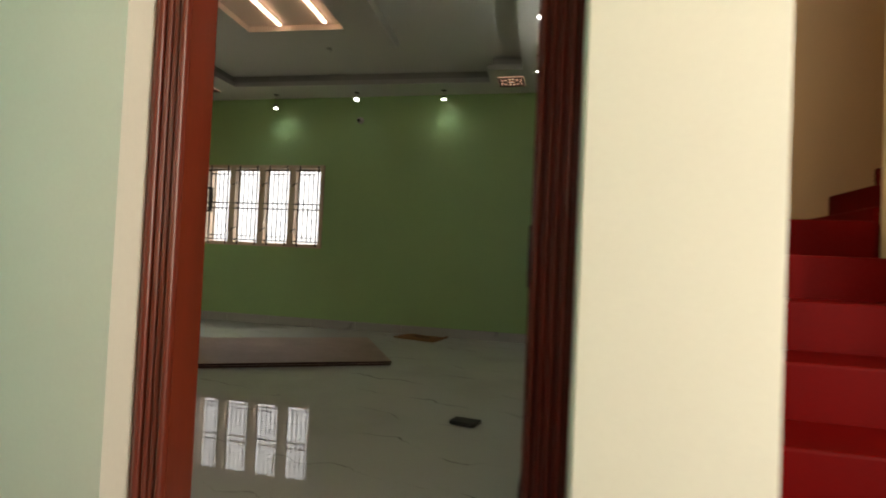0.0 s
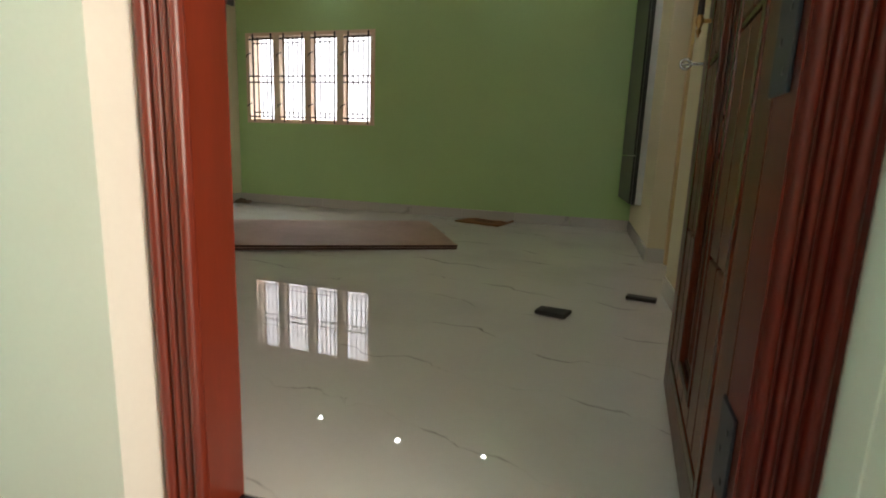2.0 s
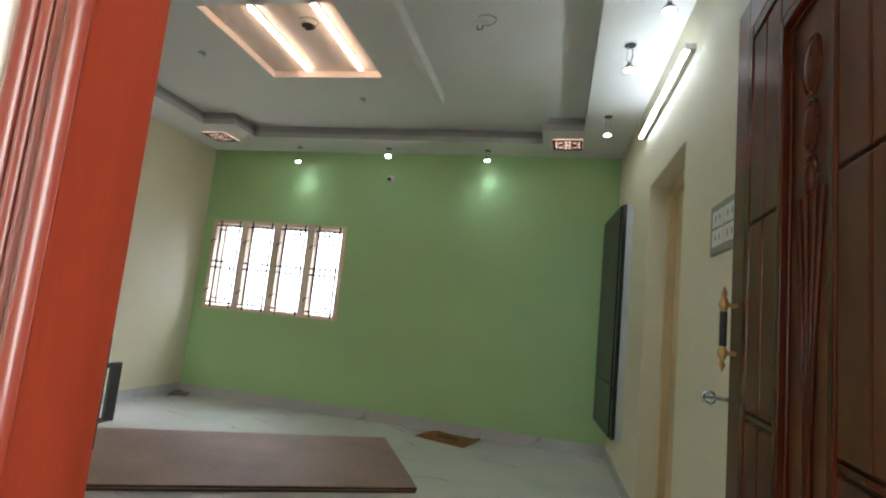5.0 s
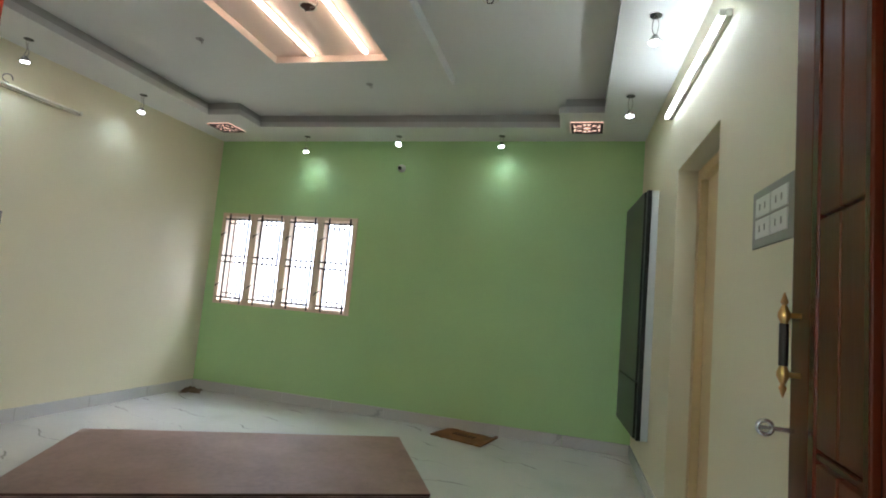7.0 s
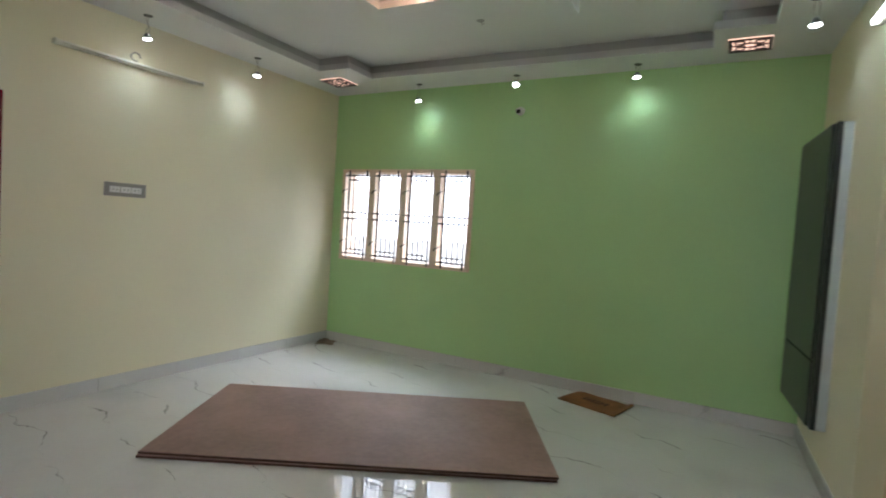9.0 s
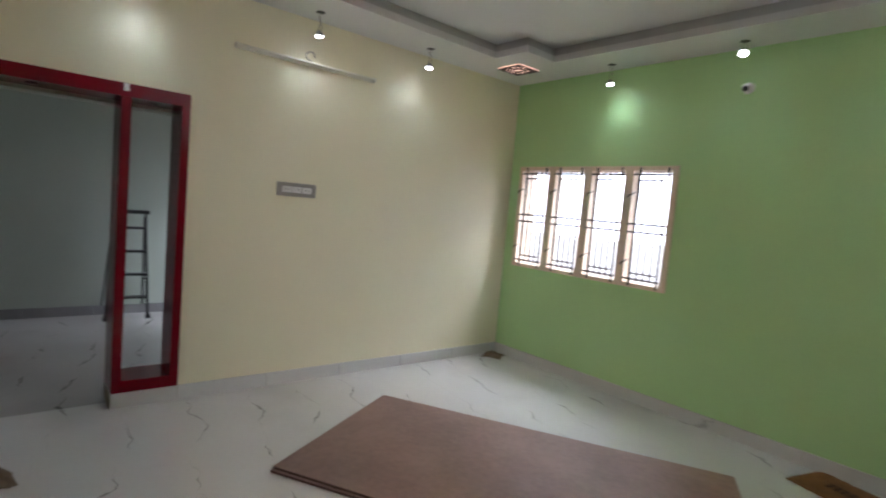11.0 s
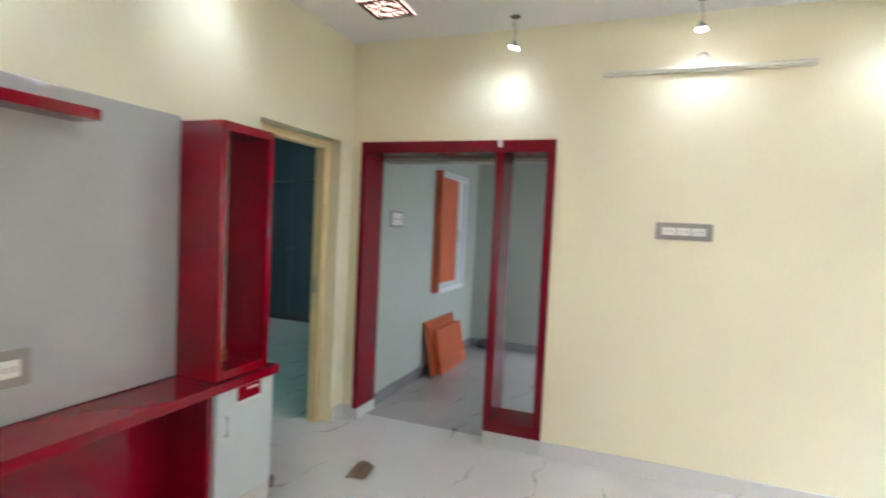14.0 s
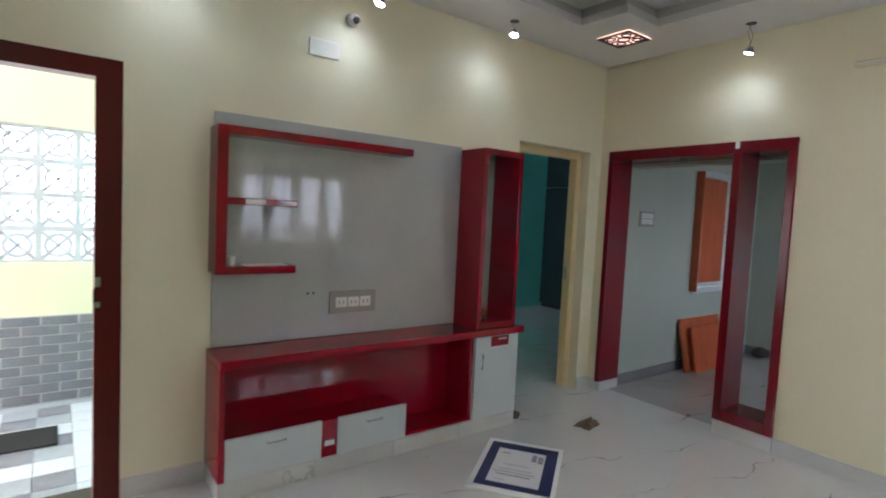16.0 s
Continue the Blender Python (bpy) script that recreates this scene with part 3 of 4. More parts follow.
for i in range(4):
    u0 = MUL * 0.55 + i * (LITE + MUL)
    u1 = u0 + LITE
    pane = part("pane", box((u0 + 0.008, 0.062, 0.05), (u1 - 0.008, 0.067, WH - 0.05)), GLASS, win, "frosted glass pane")
    pane.visible_shadow = False
    b = outline(0, LITE - 0.004, 0, WH - 0.084, 0.010, 0.03)
    bmesh.ops.translate(b, verts=b.verts, vec=(u0 + 0.002, 0.050, 0.042))
    part("sash", b, WINFRAME, win)
    b = bmesh.new()
    for du, r, ov in ((0.062, 0.0105, 0.035), (0.125, 0.008, -0.01), (0.188, 0.008, -0.01), (0.251, 0.008, -0.01), (LITE - 0.025, 0.0105, 0.035)):
        tube([(u0 + du, -0.028 if ov > 0 else -0.021, 0.05 - ov), (u0 + du, -0.028 if ov > 0 else -0.021, WH - 0.05 + ov)], r, 6, b)
    part("grille_upright", b, IRON, win, "dark iron grille uprights")
    b = bmesh.new()
    for dz, r, ov in ((0.075, 0.0095, 0.012), (0.125, 0.008, -0.05), (0.485, 0.0095, 0.012), (0.555, 0.0095, 0.012), (WH - 0.125, 0.008, -0.05), (WH - 0.075, 0.0095, 0.012)):
        tube([(u0 + 0.012 - ov, -0.023, dz), (u1 + min(ov, 0.0), -0.023, dz)], r, 6, b)
    part("grille_crossbar", b, IRON, win, "dark iron grille crossbars")
    for dz in (0.21, 0.80):
        b = tube([(u0 - 0.035, -0.024, dz - 0.02), (u0 - 0.02, -0.045, dz), (u0 + 0.012, -0.04, dz + 0.015), (u0 + 0.02, -0.02, dz + 0.03)], 0.006, 6)
        part("window_stay", b, IRON, win, "dark iron window catch")

# ---- red portal to the kitchen ----
portal = thing("portal", "glossy dark red boxed opening with a see-through side bay", "portal", XW, 1.60, 0, kind="structure")
PD = -0.275
for lo, hi in (((PD, 0.0, 0.085), (0.02, 0.045, 2.17)), ((PD, 0.045, 2.085), (0.02, 1.486, 2.17)), ((PD, 1.072, 0.107), (0.02, 1.132, 2.085)), ((PD, 1.431, 0.107), (0.02, 1.486, 2.085)), ((PD, 1.132, 0.107), (0.02, 1.431, 0.19))):
    part("red_panel", box(lo, hi, 0.003), PORTALRED, portal)
part("plinth", box((PD, -0.01, 0.0), (0.004, 0.045, 0.085), 0.002), SKIRT, portal, "white marble plinth")
part("plinth", box((PD, 1.072, 0.0), (-0.001, 1.486, 0.107), 0.002), SKIRT, portal, "white marble plinth")
for y in (0.62, 1.28):
    part("spot_light", lathe([(0.03, 0), (0.03, 0.006), (0.02, 0.008)], 16, Matrix.Translation((-0.12, y, 2.077))), BLACK, portal, "small black recessed spot")

part("tape_scrap", box((0.0202, 1.085, 2.12), (0.0215, 1.115, 2.168), 0.0), STICKER, portal, "white tape scrap")

# ---- television unit on the south wall ----
tv = thing("television_unit", "red and grey laminate television wall unit without a television", "tv unit", -1.27, YS, 0, 180)
tv.matrix_basis = pose(-1.27, YS, 0, 0, 0, 0)


def T(x, y, z):
    """Along the wall from the unit's door-side end, out of the wall, up."""
    return (-x, y, z)


def tvb(name, lo, hi, material, label="", bevel=0.003, parent=None):
    return part(name, box(T(*lo), T(*hi), bevel), material, parent or tv, label)


CD = 0.30
tvb("back_panel", (0.02, 0.002, 0.745), (1.70, 0.022, 2.03), GREYLAM, "glossy grey laminate back panel")
tvb("counter", (0.0, 0.002, 0.695), (2.14, CD + 0.015, 0.742), REDGLOSS, "glossy red laminate counter")
tvb("side_panel", (0.0, 0.002, 0.10), (0.03, CD, 0.694), REDGLOSS)
tvb("niche_back", (0.03, 0.002, 0.10), (1.69, 0.014, 0.694), REDGLOSS)
tvb("niche_floor", (0.03, 0.014, 0.10), (1.69, CD - 0.022, 0.118), REDGLOSS)
tvb("partition", (1.66, 0.014, 0.118), (1.69, CD - 0.022, 0.694), REDGLOSS)
tvb("drawer_box", (0.03, 0.014, 0.118), (1.13, CD - 0.022, 0.300), REDGLOSS)
for i, (x0, x1) in enumerate(((0.035, 0.565), (0.665, 1.135))):
    d = tvb("drawer_front", (x0, CD - 0.020, 0.103), (x1, CD, 0.322), WHITELAM, "pale grey drawer front")
    xm = (x0 + x1) / 2
    b = tube([T(xm - 0.05, CD, 0.272), T(xm - 0.05, CD + 0.02, 0.272), T(xm + 0.05, CD + 0.02, 0.272), T(xm + 0.05, CD, 0.272)], 0.004, 8)
    part("handle", b, STEEL, d, "steel bow handle", True)
tvb("filler_strip", (0.567, CD - 0.020, 0.103), (0.663, CD - 0.004, 0.322), REDGLOSS)
tvb("edge_strip", (0.0, CD, 0.103), (0.032, CD + 0.008, 0.335), REDGLOSS)
tvb("sticker", (0.585, CD - 0.004, 0.17), (0.645, CD - 0.0025, 0.20), STICKER, "white sticker", 0)
cab_door = tvb("cabinet_door", (1.692, CD - 0.020, 0.103), (2.10, CD, 0.690), WHITELAM, "pale grey cabinet door")
tvb("cabinet_body", (1.692, 0.002, 0.103), (2.10, CD - 0.021, 0.694), WHITELAM)
b = tube([T(1.745, CD, 0.47), T(1.745, CD + 0.02, 0.47), T(1.745, CD + 0.02, 0.57), T(1.745, CD, 0.57)], 0.004, 8)
part("handle", b, STEEL, cab_door, "steel bow handle", True)
tvb("red_label", (1.83, CD, 0.615), (2.0, CD + 0.002, 0.688), REDGLOSS, "red film scrap", 0)
tvb("sticker", (1.90, CD + 0.002, 0.662), (1.98, CD + 0.0032, 0.672), STICKER, "", 0)
tvb("sticker", (1.82, CD, 0.600), (2.0, CD + 0.001, 0.613), STICKER, "", 0)
for i in range(4):
    tvb("plinth_tile", (i * 0.525 + 0.001, 0.002, 0.0), ((i + 1) * 0.525 - 0.001, CD - 0.004 + 0.002, 0.099), SKIRT, "white marble plinth tile")
# the frame of shelves
SD = 0.17
tvb("shelf_upright", (0.0, 0.002, 1.165), (0.055, SD, 1.945), REDGLOSS)
tvb("shelf_board", (0.055, 0.023, 1.90), (1.19, SD, 1.945), REDGLOSS, "long red shelf")
mid_shelf = tvb("shelf_board", (0.055, 0.023, 1.535), (0.43, SD, 1.573), REDGLOSS, "short red shelf")
tvb("sticker", (0.145, SD, 1.541), (0.25, SD + 0.0015, 1.569), STICKER, "white sticker", 0, mid_shelf)
tvb("sticker", (0.335, SD, 1.543), (0.425, SD + 0.0015, 1.566), STICKER, "", 0, mid_shelf)
tvb("shelf_board", (0.055, 0.023, 1.165), (0.43, SD, 1.208), REDGLOSS, "short red shelf")
# the open tower
X0, X1, TD = 1.70, 2.07, 0.285
tvb("tower_side", (X0, 0.002, 0.743), (X0 + 0.035, TD, 2.01), REDGLOSS)
tvb("tower_side", (X1 - 0.035, 0.002, 0.743), (X1, TD, 2.01), REDGLOSS)
tvb("tower_top", (X0 + 0.035, 0.002, 1.965), (X1 - 0.035, TD, 2.01), REDGLOSS)
tvb("tower_foot", (X0 + 0.035, 0.002, 0.743), (X1 - 0.035, TD, 0.79), REDGLOSS)
tvb("tower_back", (X0 + 0.035, 0.002, 0.79), (X1 - 0.035, 0.012, 1.965), GREYLAM, "grey laminate back")
# black discs paint the dark inside of two cable holes
for x in (0.565, 0.600):
    part("cable_hole", lathe([(0.008, 0), (0.008, 0.002)], 12, Matrix.Translation(T(x, 0.022, 1.02)) @ Matrix.Rotation(radians(-90), 4, "X")), BLACK, tv)

# ---- black wall cupboard on the east wall ----
cup = thing("wall_cupboard", "shallow charcoal laminate cupboard fixed to the wall", "cupboard", 0.230, 5.41, 0.355, 95.4)
CL, CH = 0.91, 1.88
part("body", box((0, -0.02, 0), (CL, 0.055, CH), 0.003), WHITELAM, cup, "off-white cupboard body")
part("frame", box((-0.004, 0.056, 0), (0.06, 0.085, CH), 0.003), BLACK, cup, "black edge frame")
part("door", box((0.066, 0.056, 0.42), (CL, 0.098, CH), 0.006), BLACKLAM, cup, "tall charcoal door")
low = part("door", box((0.066, 0.056, 0.0), (CL, 0.098, 0.412), 0.006), BLACKLAM, cup, "short charcoal door")
part("finger_strip", box((0.066, 0.098, 0.405), (CL, 0.102, 0.412), 0.001), BLACK, low)
part("keyhole", lathe([(0.010, 0), (0.010, 0.003)], 12, Matrix.Translation((0.62, 0.098, 1.0)) @ Matrix.Rotation(radians(-90), 4, "X")), STEEL, cup)


# ---- switch boards ----
def switch_board(x, y, z, rz, w, h, rows, cols, label, group="switch boards"):
    """A plate on a wall: own x along the wall, y out of it."""
    t = thing("switch_board", label, "switch board", x, y, z, rz, group)
    part("plate", box((0, 0, 0), (w, 0.010, h), 0.004), PLATE, t)
    mx, my = w * 0.11, h * (0.24 if rows == 1 else 0.13)
    cw, ch = (w - 2 * mx) / cols, (h - 2 * my) / rows
    for r in range(rows):
        for c in range(cols):
            s = part("switch_module", box((mx + c * cw + 0.004, 0.010, my + r * ch + 0.004), (mx + (c + 1) * cw - 0.004, 0.015, my + (r + 1) * ch - 0.004), 0.002), SWITCH, t)
            for k in (1, 2):
                px = mx + (c + k / 3) * cw
                part("switch_slot", box((px - 0.004, 0.015, my + (r + 0.35) * ch), (px + 0.004, 0.0165, my + (r + 0.65) * ch)), PLATE, s)
    return t


switch_board(XW, 4.062, 1.535, -90, 0.326, 0.106, 1, 3, "grey switch board with three white modules on cream wall")
switch_board(east(2.93), 2.93, 1.533, 90 + EAST_TURN, 0.36, 0.205, 2, 2, "large grey switch board with two rows of white switches")
switch_board(-2.30, YS + 0.0225, 0.885, 0, 0.325, 0.14, 1, 3, "grey socket board with three white sockets on grey panel")
switch_board(-5.33, 1.616, 1.52, 0, 0.25, 0.15, 2, 2, "grey switch board with four switches in the kitchen")
b_plate = thing("blank_plate", "off-white blank cover plate high on cream wall", "cover plate", -1.99, YS, 2.44, 0)
part("plate", box((0, 0, 0), (0.19, 0.012, 0.10), 0.004), PALE, b_plate)


# ---- lamps ----
def hanging_bulb(x, y, drop, tx, ty, power=4.0):
    """A small spot lamp that hangs on its wires from a hole in the border; it leans towards (tx, ty)."""
    t = thing("hanging_lamp", "small lit spot lamp hanging by loose wires from its ceiling hole", "spot lamp", x, y, 2.93, 0, "hanging spot lamps")
    # no hole is cut: a black disc paints its dark inside
    part("ceiling_hole", lathe([(0.033, -0.003), (0.033, 0.0)], 18), BLACK, t, "black disc for the dark inside of the cutout")
    b = bmesh.new()
    for s in (-1, 1):
        pts = [(s * 0.012 * math.sin(math.pi * k / 6) + 0.004 * s, 0.01 * math.sin(5.1 * k + s), -0.002 - (drop - 0.03) * k / 6) for k in range(7)]
        tube(pts, 0.0022, 5, b)
    part("wire", b, WIRE, t)
    lean = Vector((tx, ty, -1)).to_track_quat("-Z", "Y").to_matrix().to_4x4()
    m = Matrix.Translation((0, 0, -drop)) @ lean
    part("housing", lathe([(0.012, 0.035), (0.022, 0.02), (0.033, 0.0), (0.036, -0.006), (0.030, -0.008)], 18, m), CHROME, t, "pale metal lamp cup", True)
    part("lens", lathe([(0.030, -0.0085), (0.026, -0.013), (0.008, -0.015)], 18, m), BULBON, t, "glowing white lens", True)
    lamp = new("spot", bpy.data.lights.new("spot", "SPOT"))
    lamp.data.energy, lamp.data.spot_size, lamp.data.spot_blend = power, radians(150), 1.0
    lamp.data.shadow_soft_size, lamp.data.color = 0.025, (0.76, 0.93, 1.0)
    lamp.matrix_world = Matrix.Translation((x, y, 2.93)) @ Matrix.Translation((0, 0, -drop)) @ lean @ Matrix.Translation((0, 0, -0.02))
    return t


for x, drop, sway, tilt in ((-3.36, 0.165, 0.2, 0.0), (-2.27, 0.08, 0.0, -0.6), (-1.173, 0.10, 0.1, -0.03)):
    hanging_bulb(x, 6.19, drop, sway, tilt)
for y, drop, sway in ((2.81, 0.19, -0.3), (3.908, 0.17, 0.1), (4.963, 0.16, -0.1)):
    hanging_bulb(-4.39, y, drop, 0.0, sway)
for x, drop, sway, tilt in ((-3.223, 0.09, 0.25, 0.05), (-2.136, 0.17, 0.3, -0.05), (-1.05, 0.12, 0.02, 0.0)):
    hanging_bulb(x, 1.73, drop, sway, tilt)
for x, y in ((-0.025, 5.26), (0.03, 4.13), (0.155, 3.52)):
    hanging_bulb(x, y, 0.15, 0.0, 0.0, 3.0)


def corner_light(x, y):
    """A square lit panel behind a dark fretwork of rings and bars."""
    t = thing("ceiling_light", "square warm ceiling light behind dark fretwork", "ceiling light", x, y, 2.93, 0, "corner ceiling lights")
    h = 0.14
    part("diffuser", box((-h, -h, -0.006), (h, h, -0.002)), GRILLEGLOW, t, "glowing warm white diffuser")
    b = bmesh.new()
    for lo, hi in (((-h, -h), (h, -h + 0.026)), ((-h, h - 0.026), (h, h)), ((-h, -h + 0.026), (-h + 0.026, h - 0.026)), ((h - 0.026, -h + 0.026), (h, h - 0.026))):
        box((*lo, -0.014), (*hi, -0.0065), 0.002, b)
    part("frame", b, IRON, t, "dark square frame")
    b = bmesh.new()
    for cx in (-0.065, 0.065):
        for cy in (-0.065, 0.065):
            tube([(cx + 0.034 * math.cos(a), cy + 0.034 * math.sin(a), -0.010) for a in [2 * math.pi * k / 8 for k in range(9)]], 0.0065, 5, b)
    tube([(0.045 * math.cos(a), 0.045 * math.sin(a), -0.0105) for a in [2 * math.pi * k / 10 for k in range(11)]], 0.0065, 5, b)
    for s in (-1, 1):
        tube([(s * 0.045, 0, -0.010), (s * 0.125, 0, -0.010)], 0.0065, 5, b)
        tube([(0, s * 0.045, -0.010), (0, s * 0.125, -0.010)], 0.0065, 5, b)
        for r in (-1, 1):
            tube([(s * 0.09, r * 0.09, -0.010), (s * 0.125, r * 0.125, -0.010)], 0.0065, 5, b)
    part("fretwork", b, IRON, t, "dark fretwork")
    return t


for x, y in ((-0.355, 5.95), (-4.17, 5.86), (-4.05, 2.05), (-0.35, 2.05)):
    corner_light(x, y)


def tube_light(name, label, a, b, z, lit):
    """A batten with its tube along a wall from a to b (plan points)."""
    a, b = Vector(a), Vector(b)
    ang = math.degrees(math.atan2(b.y - a.y, b.x - a.x))
    t = thing(name, label, "tube light", a.x, a.y, z, ang)
    ln = (b - a).length
    part("batten", box((0, 0.0, -0.018), (ln, 0.028, 0.018), 0.004), TUBEOFF, t, "white batten")
    part("tube", tube([(0.02, 0.041, 0), (ln - 0.02, 0.041, 0)], 0.0125, 12), TUBEON if lit else TUBEOFF, t, "glowing white tube" if lit else "unlit tube", True)
    for x in (0.0, ln - 0.02):
        part("end_cap", box((x, 0.028, -0.016), (x + 0.02, 0.056, 0.016), 0.003), TUBEOFF, t)
    return t


tube_light("tube_light", "lit white tube light high on the cream wall", (east(3.66), 3.66), (east(5.0), 5.0), 2.66, True)
tube_light("tube_light", "unlit slim tube light high on the cream wall", (XW, 4.53), (XW, 3.36), 2.585, False)
# wire loop above the unlit tube
hookp = [(XW + 0.012 + 0.006 * math.sin(k), 3.94 + 0.035 * math.cos(0.62 * k), 2.645 + 0.035 * math.sin(0.62 * k)) for k in range(9)]
tagged(finish("wire_loop", tube(hookp, 0.004, 6), WIRE, True), "loose grey wire loop on cream wall above tube light", "wire")
# two warm tubes in the ceiling recess
for x in (-2.435, -1.965):
    t = thing("led_batten", "warm lit LED batten in the ceiling recess", "led light", x, 3.78, 3.125, 2.6, "recess battens")
    part("base", box((-0.02, 0.0, -0.012), (0.02, 0.94, -0.001), 0.003), TUBEOFF, t)
    part("tube", box((-0.016, 0.01, -0.030), (0.016, 0.93, -0.0125), 0.006), WARMTUBE, t, "glowing warm diffuser")


def fan_hook(x, y, z, label, r=0.05):
    t = thing("fan_box", label, "fan hook box", x, y, z)
    part("rim", lathe([(r, -0.006), (r, 0.0)], 20), TUBEOFF, t)
    # on the larger box a dark disc paints its shaded inside
    part("cavity", lathe([(r * 0.8, -0.0075), (r * 0.8, -0.006)], 20), PLYEDGE if r > 0.056 else SWITCH, t, "round inner plate")
    part("hook", tube([(-0.02, 0, -0.005), (-0.015, 0, -0.035), (0.015, 0, -0.035), (0.02, 0, -0.005)], 0.004, 6), IRON, t)
    pts = [(0.02 + 0.10 * math.sin(0.45 * k), 0.08 * math.cos(0.5 * k) - 0.08, -0.012 - 0.004 * k) for k in range(8)]
    part("loose_wire", tube(pts, 0.003, 5), WIRE, t)
    return t


fan_hook(-2.15, 4.08, 3.125, "open fan hook box with loose wires in the recess", 0.06)
fan_hook(-0.904, 4.063, 3.07, "white fan hook plate on the false ceiling", 0.055)
for x, y in ((-2.19, 5.2), (-3.2, 4.3)):
    c = thing("wire_outlet", "small capped wire outlet in white false ceiling", "ceiling outlet", x, y, 3.07)
    part("cap", lathe([(0.03, -0.004), (0.03, 0.0)], 16), STEPGREY, c)
    part("wire_end", tube([(0, 0, -0.004), (0.012, 0.01, -0.03), (0.03, 0.0, -0.028)], 0.003, 5), WIRE, c)


def dome_camera(x, y, z, rz):
    t = thing("security_camera", "small white dome security camera fixed to the wall", "security camera", x, y, z, rz)
    part("base", lathe([(0.042, 0), (0.042, 0.012), (0.036, 0.018)], 18, Matrix.Rotation(radians(-90), 4, "X")), SWITCH, t, "", True)
    b = bmesh.new()
    bmesh.ops.create_uvsphere(b, u_segments=18, v_segments=10, radius=0.034, matrix=Matrix.Translation((0, 0.04, -0.004)))
    eye_ball = part("ball", b, SWITCH, t, "", True)
    part("lens", lathe([(0.022, 0.0), (0.020, 0.008), (0.008, 0.011)], 14, Matrix.Translation((0, 0.067, -0.014)) @ Matrix.Rotation(radians(-105), 4, "X")), BLACK, eye_ball, "dark lens", True)
    return t


dome_camera(-2.27, YN, 2.63, 180)
dome_camera(-2.07, YS, 2.70, 0)

# ---- loose things on the hall floor ----
BOARD = math.degrees(math.atan2(5.64 - 4.42, -1.70 + 3.867))
for i, (dx, dy, rz) in enumerate(((0.0, -0.012, 0.25), (0.0, 0.0, 0.0))):
    sheet = thing("plywood_sheet", "brown plywood sheet lying flat on the marble floor", "plywood", -3.281 + dx, 3.287 + dy, 0.001 + 0.019 * i, BOARD + rz, "stacked sheets")
    part("board", box((0, 0, 0), (2.47, 1.32, 0.017), 0.002), PLY, sheet)
    part("edge_band", box((0.002, -0.0025, 0.002), (2.468, 0.0, 0.015)), PLYEDGE, sheet, "dark rough edge")
coir = thing("door_mat", "brown coir door mat lying on the marble floor", "door mat", -1.60, 6.02, 0.001, -16)
b = bmesh.new()
grid = [[None] * 13 for _ in range(22)]
for i in range(22):
    for j in range(13):
        grid[i][j] = b.verts.new((0.53 * i / 21 + 0.004 * math.sin(3 * j), 0.36 * j / 12 + 0.004 * math.sin(2.2 * i), 0.012 + 0.004 * noise.noise((i * 0.3, j * 0.4, 0)) + (0.02 if i > 19 else 0) * (j / 12)))
for i in range(21):
    for j in range(12):
        b.faces.new((grid[i][j], grid[i + 1][j], grid[i + 1][j + 1], grid[i][j + 1]))
r = bmesh.ops.extrude_face_region(b, geom=list(b.faces))
for v in r["geom"]:
    if isinstance(v, bmesh.types.BMVert):
        v.co.z = max(0.0, v.co.z - 0.012)
part("mat_body", b, MATCOIR, coir)
b = bmesh.new()
for k, x in enumerate((0.15, 0.19, 0.23, 0.27, 0.31, 0.35)):
    box((x, 0.14, 0.0165), (x + 0.026, 0.22, 0.0185), 0.0, b)
part("worn_print", b, MATDARK, coir, "worn dark print")


def offcut(x, y, rz, w, d, h, taper, label):
    ob = thing("stone_offcut", label, "stone offcut", x, y, 0.001, rz, "dark offcuts")
    b = box((0, 0, 0), (w, d, h))
    for v in b.verts:
        if v.co.x < 0.001 and v.co.y > d / 2:
            v.co.y -= taper
    bmesh.ops.bevel(b, geom=list(b.edges), offset=0.003, segments=1, affect="EDGES")
    part("block", b, WEDGE, ob)


offcut(-0.335, 3.10, -14, 0.15, 0.11, 0.022, 0.02, "dark wedge-shaped stone offcut lying on floor")
offcut(0.095, 3.575, -10, 0.155, 0.06, 0.02, 0.0, "dark straight stone offcut beside the cream wall")


def rag(x, y, rz, w, d, h, label):
    """A crumpled cloth."""
    ob = thing("rag", label, "rag", x, y, 0.001, rz, "crumpled rags")
    b = bmesh.new()
    n = 14
    g = []
    for i in range(n + 1):
        row = []
        for j in range(n + 1):
            u, v = 2 * i / n - 1, 2 * j / n - 1
            fall = max(0.0, 1 - (u * u + v * v) * 0.75)
            edge = 1 + 0.25 * noise.noise((u * 2 + x, v * 2 + y, 1))
            zz = h * fall * (0.55 + 0.75 * noise.noise((u * 2.2 + x, v * 2.2, y))) + 0.004
            row.append(b.verts.new((u * w / 2 * edge, v * d / 2 * edge, max(0.002, zz))))
        g.append(row)
    for i in range(n):
        for j in range(n):
            b.faces.new((g[i][j], g[i + 1][j], g[i + 1][j + 1], g[i][j + 1]))
    r = bmesh.ops.extrude_face_region(b, geom=list(b.faces))
    for v in r["geom"]:
        if isinstance(v, bmesh.types.BMVert):
            v.co.z = max(0.0, v.co.z - 0.006)
    part("cloth", b, RAG, ob, "", True)


rag(-4.46, 6.20, 30, 0.20, 0.20, 0.07, "crumpled brown rag in the room corner")
rag(-3.85, 2.11, 10, 0.20, 0.12, 0.06, "crumpled brown rag lying on marble floor")
rag(-3.49, 1.67, 40, 0.14, 0.10, 0.03, "small crumpled rag beside the cabinet plinth")

